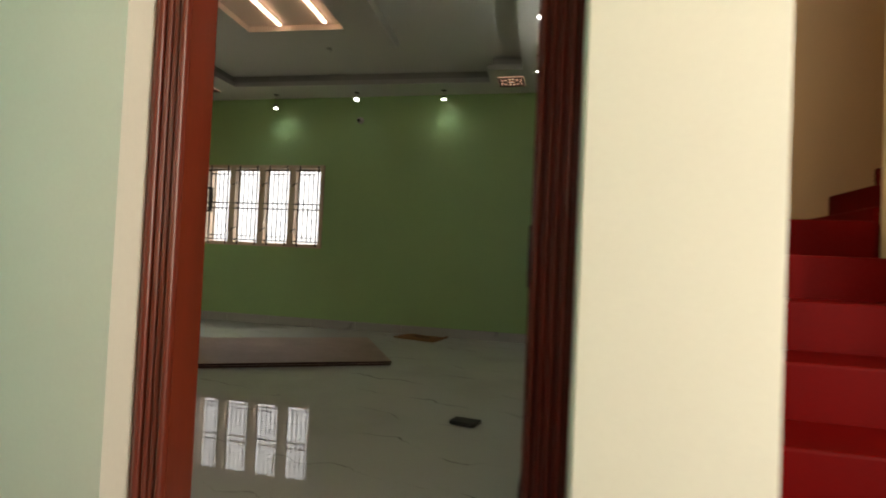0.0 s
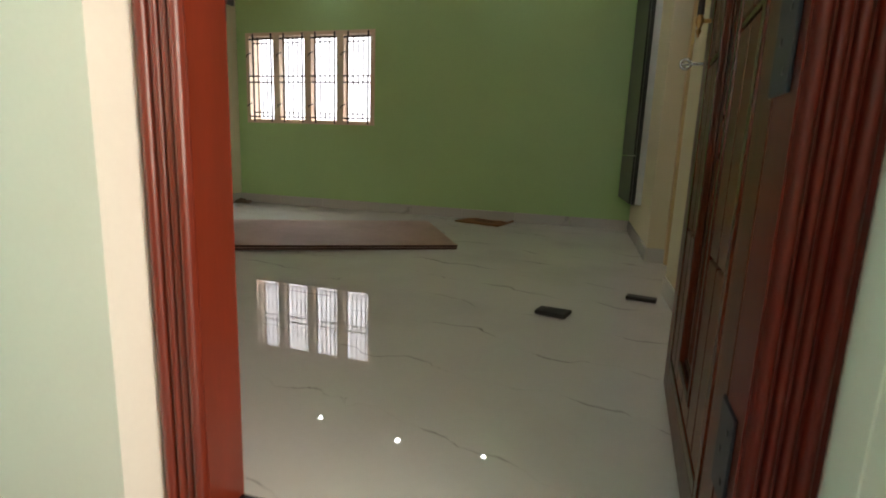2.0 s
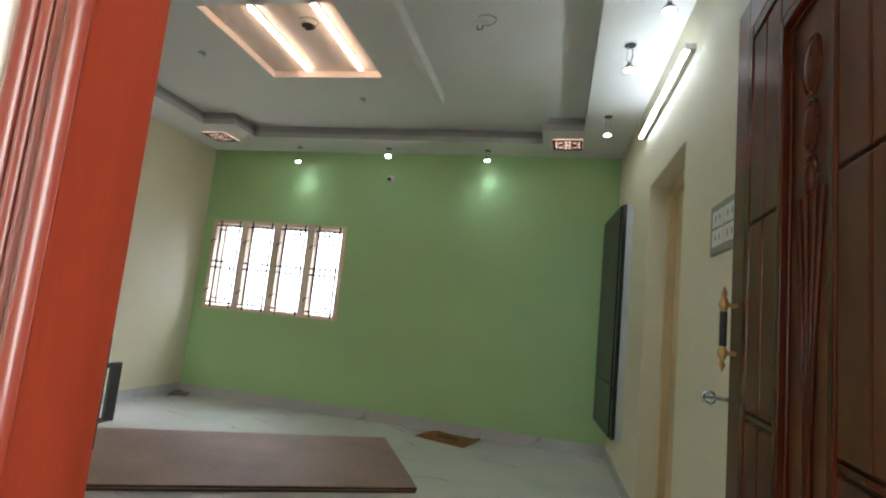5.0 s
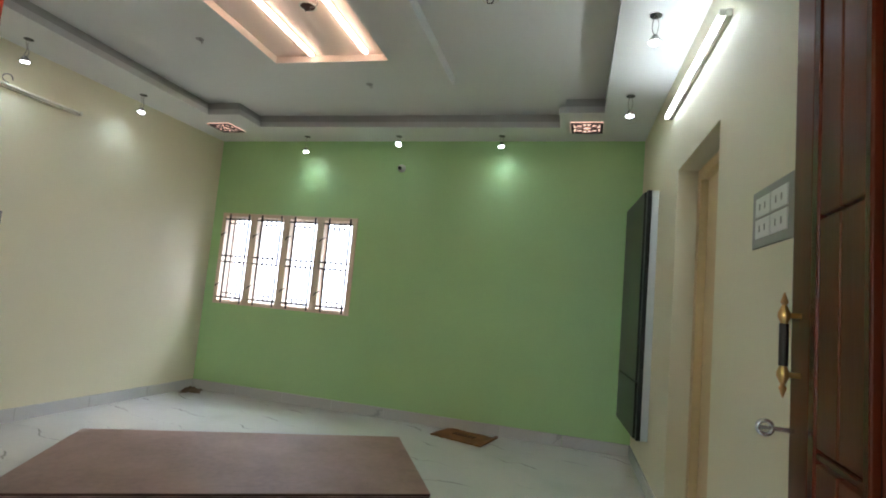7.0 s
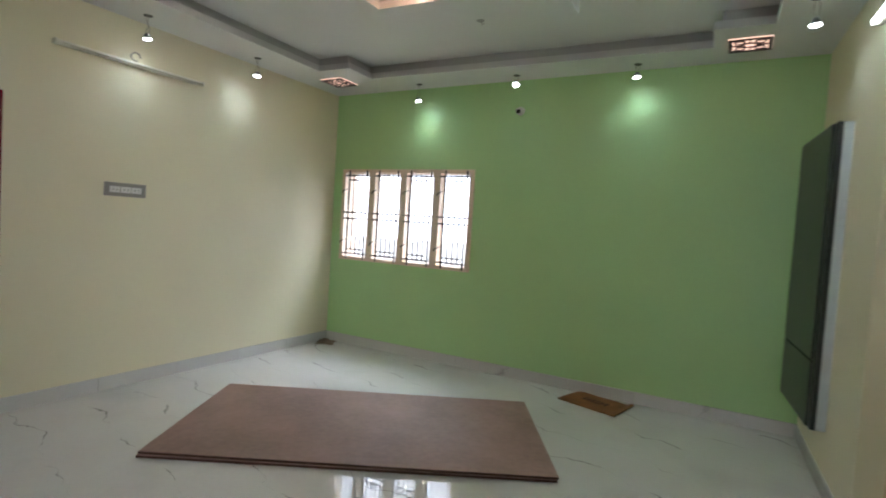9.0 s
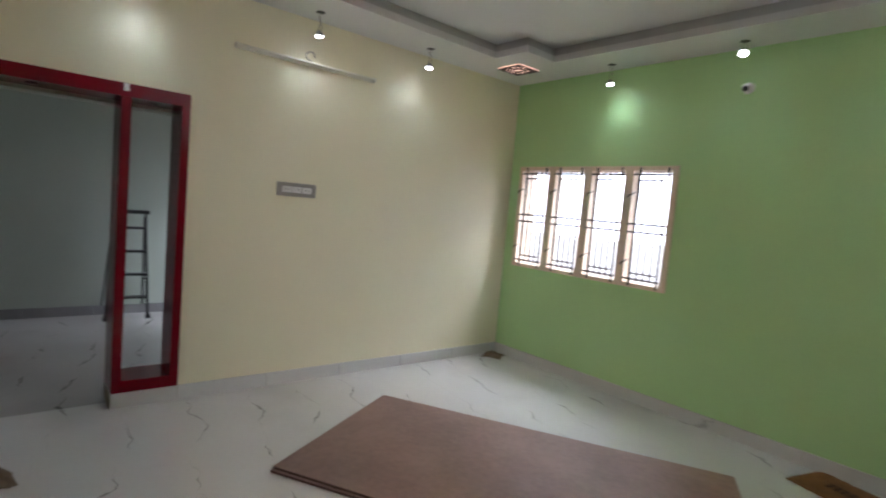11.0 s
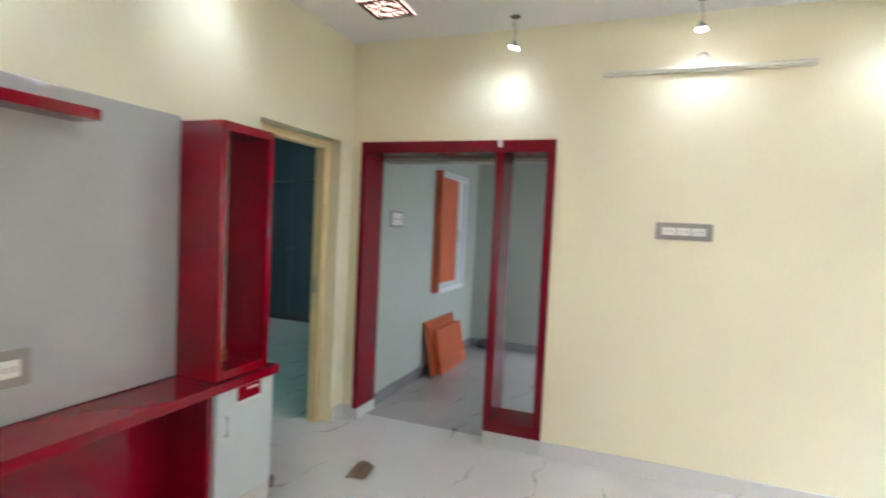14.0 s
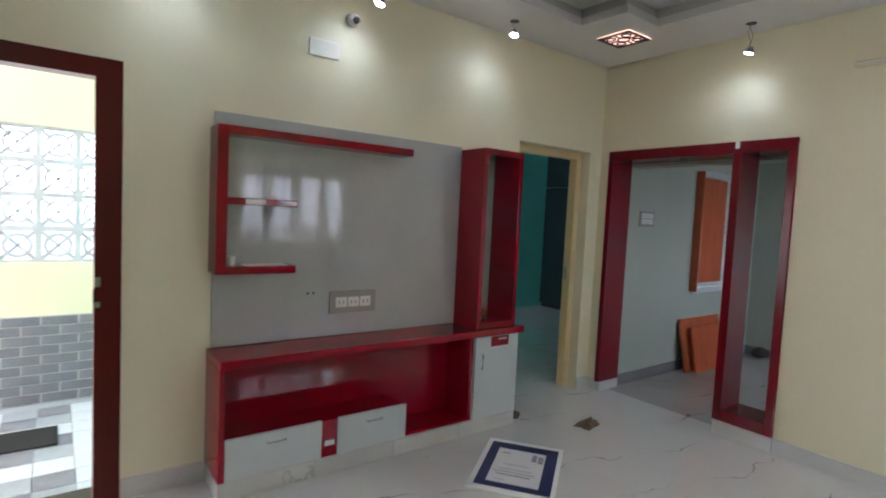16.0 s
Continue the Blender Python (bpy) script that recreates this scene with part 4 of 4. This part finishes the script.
sheet = thing("printed_sheet", "white printed sheet with navy border taped to the floor", "paper", -2.480, 2.324, 0.001, 126.5)
sheet.scale = (1.10, 1.08, 1.0)
part("sheet", box((0, 0, 0), (0.455, 0.655, 0.0012)), PAPER, sheet)
b = bmesh.new()
grid_slab([0.03, 0.085, 0.365, 0.43], [0.05, 0.105, 0.535, 0.615], 0.0006, lambda u, v, w: (u, v, 0.0013 + w), lambda u, v: 0.085 < u < 0.365 and 0.105 < v < 0.535, b)
part("printed_border", b, NAVY, sheet, "navy printed border")
b = bmesh.new()
for u, v, w, h in ((0.12, 0.20, 0.19, 0.012), (0.10, 0.235, 0.23, 0.008), (0.12, 0.27, 0.19, 0.006), (0.14, 0.33, 0.15, 0.006), (0.11, 0.47, 0.05, 0.012), (0.12, 0.14, 0.06, 0.006)):
    box((u, v, 0.0013), (u + w, v + h, 0.0018), 0, b)
tagged(part("printed_lines", b, PRINTGREY, sheet, "grey print bars"), kind="stuff")
for k in range(6):
    part("printed_square", box((0.29 + 0.036 * (k % 2), 0.42 + 0.03 * (k // 2) - 0.012 * (k % 2), 0.0013), (0.318 + 0.036 * (k % 2), 0.436 + 0.03 * (k // 2) - 0.012 * (k % 2), 0.0018)), NAVY, sheet)

cup_white = thing("paper_cup", "small white paper cup on the lower red shelf", "cup", -1.365, 1.60, 1.209)
part("cup_body", lathe([(0.018, 0.0), (0.024, 0.045), (0.026, 0.048), (0.022, 0.047), (0.016, 0.004)], 18), PAPER, cup_white, "", True)
# small brown thing of unclear kind, drawn as a ring
shell = thing("brown_object", "small brown round object standing in the red tower", "tape roll", -3.14, 1.66, 0.791, 20)
ring = [(0.026 * math.cos(2 * math.pi * k / 20), 0.0, 0.036 + 0.026 * math.sin(2 * math.pi * k / 20)) for k in range(21)]
part("roll", tube(ring, 0.010, 8), MATCOIR, shell, "", True)
leaflet = thing("leaflet", "white leaflet lying flat on the lower red shelf", "paper", -1.42, 1.56, 1.2085, 4)
part("leaf_sheet", box((-0.24, 0, 0), (0, 0.09, 0.0012)), PAPER, leaflet)

# ---- east doorway: frame and closed passage ----
passage = thing("door_3", "ochre painted frame in the east doorway with a closed door", "door", east(3.80), 3.80, 0, 90 + EAST_TURN, kind="structure")
for lo, hi in (((0.0, -0.20, 0), (0.07, -0.12, 2.14)), ((0.86, -0.20, 0), (0.93, -0.12, 2.14)), ((0.0, -0.20, 2.14), (0.93, -0.12, 2.21))):
    part("door_frame", box(lo, hi, 0.004), OCHRE, passage)
part("leaf", box((0.07, -0.20, 0.01), (0.86, -0.165, 2.14), 0.003), OCHRE, passage, "ochre door leaf")

# ---- bedroom behind the south doorway ----
bed = thing("door_2", "ochre painted door frame in the bedroom doorway", "door", 0, 0, 0, kind="structure")
part("door_frame", box((-4.449, 1.315, 0), (-4.39, 1.40, 2.153), 0.004), OCHRE, bed)
part("door_frame", box((-3.625, 1.315, 0), (-3.566, 1.40, 2.153), 0.004), OCHRE, bed)
part("door_frame", box((-4.39, 1.315, 2.095), (-3.625, 1.40, 2.153), 0.004), OCHRE, bed)
part("lock_plate", box((-4.390, 1.33, 1.0), (-4.388, 1.36, 1.12)), STEEL, bed)
wall("wall_bedroom_west", (-8.0, -3.2), (-8.0, YO), -0.1, ZC, -0.2, TEAL, (), "teal painted bedroom wall")
wall("wall_bedroom_south", (-1.7, -1.9), (-8.0, -1.9), -0.1, ZC, -0.2, TEAL, (), "teal painted bedroom wall")
# unseen opening, added so the fill lamp reaches the bedroom
wall("wall_bedroom_east", (-1.7, YO - 0.01), (-1.7, -3.2), -0.1, ZC, -0.2, TEAL, [(1.1, 2.3, 0.9, 2.1)], "teal painted bedroom wall")
wall("wall_bedroom_north", (-8.0, YO - 0.012), (XW - 0.27, YO - 0.012), -0.1, ZC, -0.1, TEAL, (), "teal painted bedroom wall")
tagged(finish("ceiling_bedroom", box((-8.2, -3.4, 3.0), (-1.5, YO - 0.02, 3.1)), WHITE), "white bedroom ceiling", "ceiling", kind="structure")
ward = thing("wardrobe", "tall dark teal wardrobe with lofts along the bedroom wall", "wardrobe", -7.97, -1.88, 0)
part("plinth", box((0, 0, 0), (0.34, 2.32, 0.08), 0.002), BLACK, ward)
part("body", box((0, 0, 0.08), (0.38, 2.32, 2.1), 0.004), WARDROBE, ward)
part("loft", box((0, 0, 2.115), (0.38, 2.32, 2.95), 0.004), WARDROBE, ward)
for k in range(4):
    d = part("door", box((0.381, 0.004 + 0.58 * k, 0.09), (0.40, 0.576 + 0.58 * k, 2.095), 0.003), WARDROBE, ward)
    hy = 0.53 + 0.58 * k if k % 2 == 0 else 0.05 + 0.58 * k
    part("handle", tube([(0.40, hy, 1.0), (0.425, hy, 1.0), (0.425, hy, 1.14), (0.40, hy, 1.14)], 0.005, 8), STEEL, d, "steel bow handle", True)
    part("loft_door", box((0.381, 0.004 + 0.58 * k, 2.12), (0.40, 0.576 + 0.58 * k, 2.945), 0.003), WARDROBE, ward)

# ---- kitchen behind the portal ----
YK, XK = 1.615, -7.75
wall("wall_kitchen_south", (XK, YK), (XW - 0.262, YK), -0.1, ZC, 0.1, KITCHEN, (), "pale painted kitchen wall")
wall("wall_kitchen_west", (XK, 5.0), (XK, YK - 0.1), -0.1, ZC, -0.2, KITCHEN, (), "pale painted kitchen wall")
# unseen opening, added so the fill lamp reaches the kitchen
wall("wall_kitchen_north", (XW - 0.262, 5.0), (XK - 0.1, 5.0), -0.1, ZC, -0.2, KITCHEN, [(1.3, 2.6, 0.9, 2.1)], "pale painted kitchen wall with an unseen opening added for light")
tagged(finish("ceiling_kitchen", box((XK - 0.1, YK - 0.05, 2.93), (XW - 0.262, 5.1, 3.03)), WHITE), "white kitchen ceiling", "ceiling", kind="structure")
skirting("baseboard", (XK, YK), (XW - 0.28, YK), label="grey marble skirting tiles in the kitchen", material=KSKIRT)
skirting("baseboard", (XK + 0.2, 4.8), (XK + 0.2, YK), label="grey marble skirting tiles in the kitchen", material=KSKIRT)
niche = thing("window_2", "kitchen wall niche with one orange wooden shutter", "window", -7.03, YK, 0.83, 0, kind="structure")
part("window_frame", outline(0, 0.92, 0, 1.31, 0.06, 0.05), WHITELAM, niche, "grey white frame")
part("edge_board", box((0.921, 0.0, 0.02), (0.935, 0.085, 1.30), 0.003), ORANGE, niche, "orange varnished edge board")
part("shutter", box((0.43, 0.05, 0.12), (0.918, 0.085, 1.23), 0.004), ORANGE, niche, "orange varnished shutter")
part("back", box((0.06, 0.001, 0.06), (0.86, 0.012, 1.25)), WHITELAM, niche)
part("handle", tube([(0.30, 0.012, 0.55), (0.30, 0.06, 0.55), (0.30, 0.06, 0.66), (0.30, 0.012, 0.66)], 0.008, 8), STEEL, niche)
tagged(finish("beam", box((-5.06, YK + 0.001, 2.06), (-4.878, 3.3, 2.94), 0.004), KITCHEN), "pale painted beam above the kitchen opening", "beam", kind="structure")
for i, (x, y, l, h) in enumerate(((-6.74, YK + 0.11, 0.82, 0.56), (-6.80, YK + 0.17, 0.78, 0.47))):
    p = thing("shutter_panel", "orange varnished wooden shutter panel leaning on the wall", "shutter", x, y, 0.001, 0, "leaning shutters")
    p.matrix_basis = pose(x, y, 0.003, 11, 0, 0)
    part("board", box((0, 0, 0), (l, 0.025, h), 0.003), ORANGE, p)
    b = outline(0.05, l - 0.05, 0.05, h - 0.05, 0.025, 0.008)
    bmesh.ops.translate(b, verts=b.verts, vec=(0, 0.025, 0))
    part("moulding", b, ORANGE, p)
    for k in range(5):
        part("carved_rail", box((0.10, 0.025, 0.10 + k * (h - 0.2) / 5), (l - 0.10, 0.032, 0.13 + k * (h - 0.2) / 5), 0.003), ORANGE, p)
bag = thing("cloth_heap", "dark cloth heap on the kitchen floor by the wall", "cloth", -7.50, 1.82, 0.0)
b = bmesh.new()
bmesh.ops.create_uvsphere(b, u_segments=16, v_segments=10, radius=1, matrix=Matrix.Translation((0, 0, 0.06)) @ Matrix.Diagonal((0.12, 0.09, 0.06, 1)))
for v in b.verts:
    v.co += Vector((0.03, 0.03, 0.02)) * noise.noise(v.co * 14)
    v.co.z = max(0.0, v.co.z)
part("cloth", b, WEDGE, bag, "", True)
ladder = thing("step_ladder", "dark grey folding step ladder standing in the kitchen", "ladder", -7.2, 2.95, 0)
for k, x in enumerate((0.0, 0.42)):
    part("rail", tube([(-x * 0.1, x, 0.0), (-0.02, 0.06 + x * 0.7, 1.22)], 0.014, 8), BLACK, ladder)
    part("rear_leg", tube([(-0.38, x, 0.0), (-0.06, 0.06 + x * 0.7, 1.15)], 0.012, 8), BLACK, ladder)
    part("foot", box((-0.03 - x * 0.1, x - 0.02, 0), (0.03 - x * 0.1, x + 0.02, 0.05), 0.006), BLACK, ladder)
for k in range(4):
    z = 0.25 + 0.26 * k
    part("tread", box((-0.08, 0.05 * z, z - 0.012), (0.01, 0.42 - 0.07 * z, z + 0.012), 0.004), BLACK, ladder)
part("top_cap", box((-0.07, 0.03, 1.19), (0.03, 0.39, 1.23), 0.006), BLACK, ladder)

# ---- stairs beside the front door ----
stairs = thing("stairs", "dark red oxide steps rising beside the hall", "stairs", 0, 0, 0, kind="structure")
for k in range(7):
    y0 = 1.15 + 0.30 * k
    part("step", box((0.637, y0, -0.08), (1.64, 3.98 if k == 6 else y0 + 0.31, 0.105 + 0.18 * k), 0.010), STEPRED, stairs)
for k in range(5):
    part("step", box((1.645 + 0.25 * k, 2.99, -0.08), (3.0 if k == 4 else 1.90 + 0.25 * k, 3.98, 1.255 + 0.18 * k), 0.010), STEPRED, stairs)
wall("wall_stair_north", (0.55, 4.0), (3.3, 4.0), -0.1, 4.5, -0.2, STAIRWALL, (), "tan painted stairwell wall")
wall("wall_stair_inner", (1.665, 1.9), (1.665, 2.97), -0.1, 4.5, 0.15, CREAM, (), "cream painted stairwell wall")
wall("wall_stair_east", (3.02, 1.3), (3.02, 4.2), -0.1, 4.5, 0.2, STAIRWALL, (), "tan painted stairwell wall")
wall("wall_stair_south", (1.82, 2.6), (3.02, 2.6), -0.1, 4.5, 0.15, STAIRWALL, (), "tan painted stairwell wall")
wall("wall_stair_west", (0.634, 4.0), (0.634, YO + 0.01), -0.1, 4.5, 0.005, STAIRWALL, (), "tan painted stairwell wall")
tagged(finish("ceiling_stair", box((0.5, YO, 4.4), (3.3, 4.1, 4.5)), WHITE), "white stairwell ceiling", "ceiling", kind="structure")

# ---- porch ----
tagged(finish("floor_porch", box((-3.6, -1.2, -0.20), (2.6, YO - 0.02, -0.08)), PORCHTILE), "grey tiled porch floor", "floor", kind="structure")
skirting("baseboard", (-0.87, YO), (-3.5, YO), 0.08, "black granite skirting on the porch wall", 0.9, GRANITE, -0.08)
skirting("baseboard", (0.62, 1.24), (0.27, 1.24), 0.08, "black granite skirting on the porch wall", 0.9, GRANITE, -0.08)
clad = tagged(finish("wall_cladding", box((-3.4, YO - 0.014, -0.08), (-1.335, YO - 0.001, 2.9), 0.002), GRANITE), "polished black granite wall cladding", "wall cladding", kind="structure")
# unseen slab, added so sun enters only through the pierced blocks
tagged(finish("ceiling_porch", box((-3.6, -1.2, 2.9), (2.6, YO - 0.001, 3.05)), WHITE), "white slab over the porch, unseen, added to keep the sun out", "ceiling", kind="structure")
YP = -0.50
porch_tiles = tagged(new("pavement"), "grey and pale tiles laid in a checker on the porch floor", "floor tiles", kind="structure")
tile_meshes = []
for m in (PORCHTILE, PORCHPALE, TILEGREY):
    ob = part("floor_tile", box((0.002, 0.002, 0), (0.198, 0.198, 0.008), 0.002), m, porch_tiles)
    tile_meshes.append(ob)
for i in range(12):
    for j in range(8):
        k = (i + 2 * j + (i * j) % 3) % 3
        src = tile_meshes[k]
        ob = src if src.location.length == 0 else new("floor_tile", src.data)
        ob.parent = porch_tiles
        ob.location = (-1.7 + 0.2 * i, -0.35 + 0.2 * j, -0.0795)
J0, J1, JZ0, JZ1, JB = -1.75, 0.25, 1.02, 2.06, 0.26
# its unseen east end is added to keep light off the east jamb
parapet = wall("wall_porch", (1.7, YP), (-3.6, YP), -0.2, 2.9, -0.15, CREAM, [(1.7 - J1, 1.7 - J0, JZ0, JZ1)], "cream porch wall with an opening of pierced blocks")
wall("wall_porch_west", (-3.6, YP - 0.2), (-3.6, YO), -0.2, 2.9, -0.15, CREAM, (), "cream porch wall")
# pierced blocks: a ring in a square with four spokes
jali = thing("breeze_block_screen", "white pierced concrete block screen in the porch wall", "block screen", J0, YP - 0.12, JZ0, kind="structure")
b = bmesh.new()
cw, chh = (J1 - J0) / 8, (JZ1 - JZ0) / 4
for lo, hi in (((0, 0, 0), (cw, 0.08, 0.02)), ((0, 0, chh - 0.02), (cw, 0.08, chh)), ((0, 0, 0.02), (0.02, 0.08, chh - 0.02)), ((cw - 0.02, 0, 0.02), (cw, 0.08, chh - 0.02))):
    box(lo, hi, 0, b)
n = 16
ring = [[(cw / 2 + r * math.cos(2 * math.pi * k / n), y, chh / 2 + r * math.sin(2 * math.pi * k / n)) for k in range(n)] for r, y in ((0.095, 0.0), (0.095, 0.08), (0.072, 0.08), (0.072, 0.0))]
rv = [[b.verts.new(p) for p in loop] for loop in ring]
for q in range(4):
    for k in range(n):
        b.faces.new((rv[q][k], rv[q][(k + 1) % n], rv[(q + 1) % 4][(k + 1) % n], rv[(q + 1) % 4][k]))
for a in (45, 135, 225, 315):
    m = Matrix.Translation((cw / 2, 0, chh / 2)) @ Matrix.Rotation(radians(a), 4, "Y")
    box((0.09, 0.01, -0.012), (0.165, 0.07, 0.012), 0, b, m)
    box((0.0, 0.01, -0.008), (0.074, 0.07, 0.008), 0, b, m)
first = part("breeze_block", b, JALI, jali)
for i in range(8):
    for j in range(4):
        ob = first if i == j == 0 else new("breeze_block", first.data)
        ob.parent = jali
        ob.location = (i * cw, 0, j * chh)
# brick-shaped grey tiles on the lower porch wall
dado = tagged(finish("wall_dado", box((-2.2, YP, -0.08), (0.45, YP + 0.010, 0.61)), GROUT), "grey brick-pattern tile dado with pale joints", "wall tiles", kind="structure")
me = None
for r in range(9):
    for c in range(11):
        x0 = -2.19 + 0.24 * c + (0.12 if r % 2 else 0)
        if x0 + 0.23 > 0.45:
            continue
        if me is None:
            ob = part("tile", box((0, 0, 0), (0.228, 0.007, 0.066), 0.002), TILEGREY, dado)
            me = ob.data
        else:
            ob = new("tile", me)
            ob.parent = dado
        ob.location = (x0, YP + 0.010, -0.07 + 0.076 * r)
pm = thing("door_mat", "dark rubber mat lying on the porch tiles", "door mat", -0.62, 0.10, -0.0705)
part("mat_body", box((0, 0, 0), (0.55, 0.34, 0.012), 0.004), BLACK, pm)
# ground to the horizon
bm = bmesh.new()
bmesh.ops.create_grid(bm, x_segments=4, y_segments=4, size=600, matrix=Matrix.Translation((0, 0, -0.45)))
tagged(finish("ground", bm, EARTH), "ground around the house, colour lightened to whiten the window view", "ground", kind="structure")
# glowing boards added for the white sky beyond the barred window and the block screen
for y, m in ((56.0, SKYGLOW), (-56.0, SKYGLOWSOUTH)):
    tagged(finish("backdrop", box((-60.0, y - 0.1, -0.4), (60.0, y + 0.1, 75.0)), m), "glowing board for the bright white sky", "sky", kind="structure")
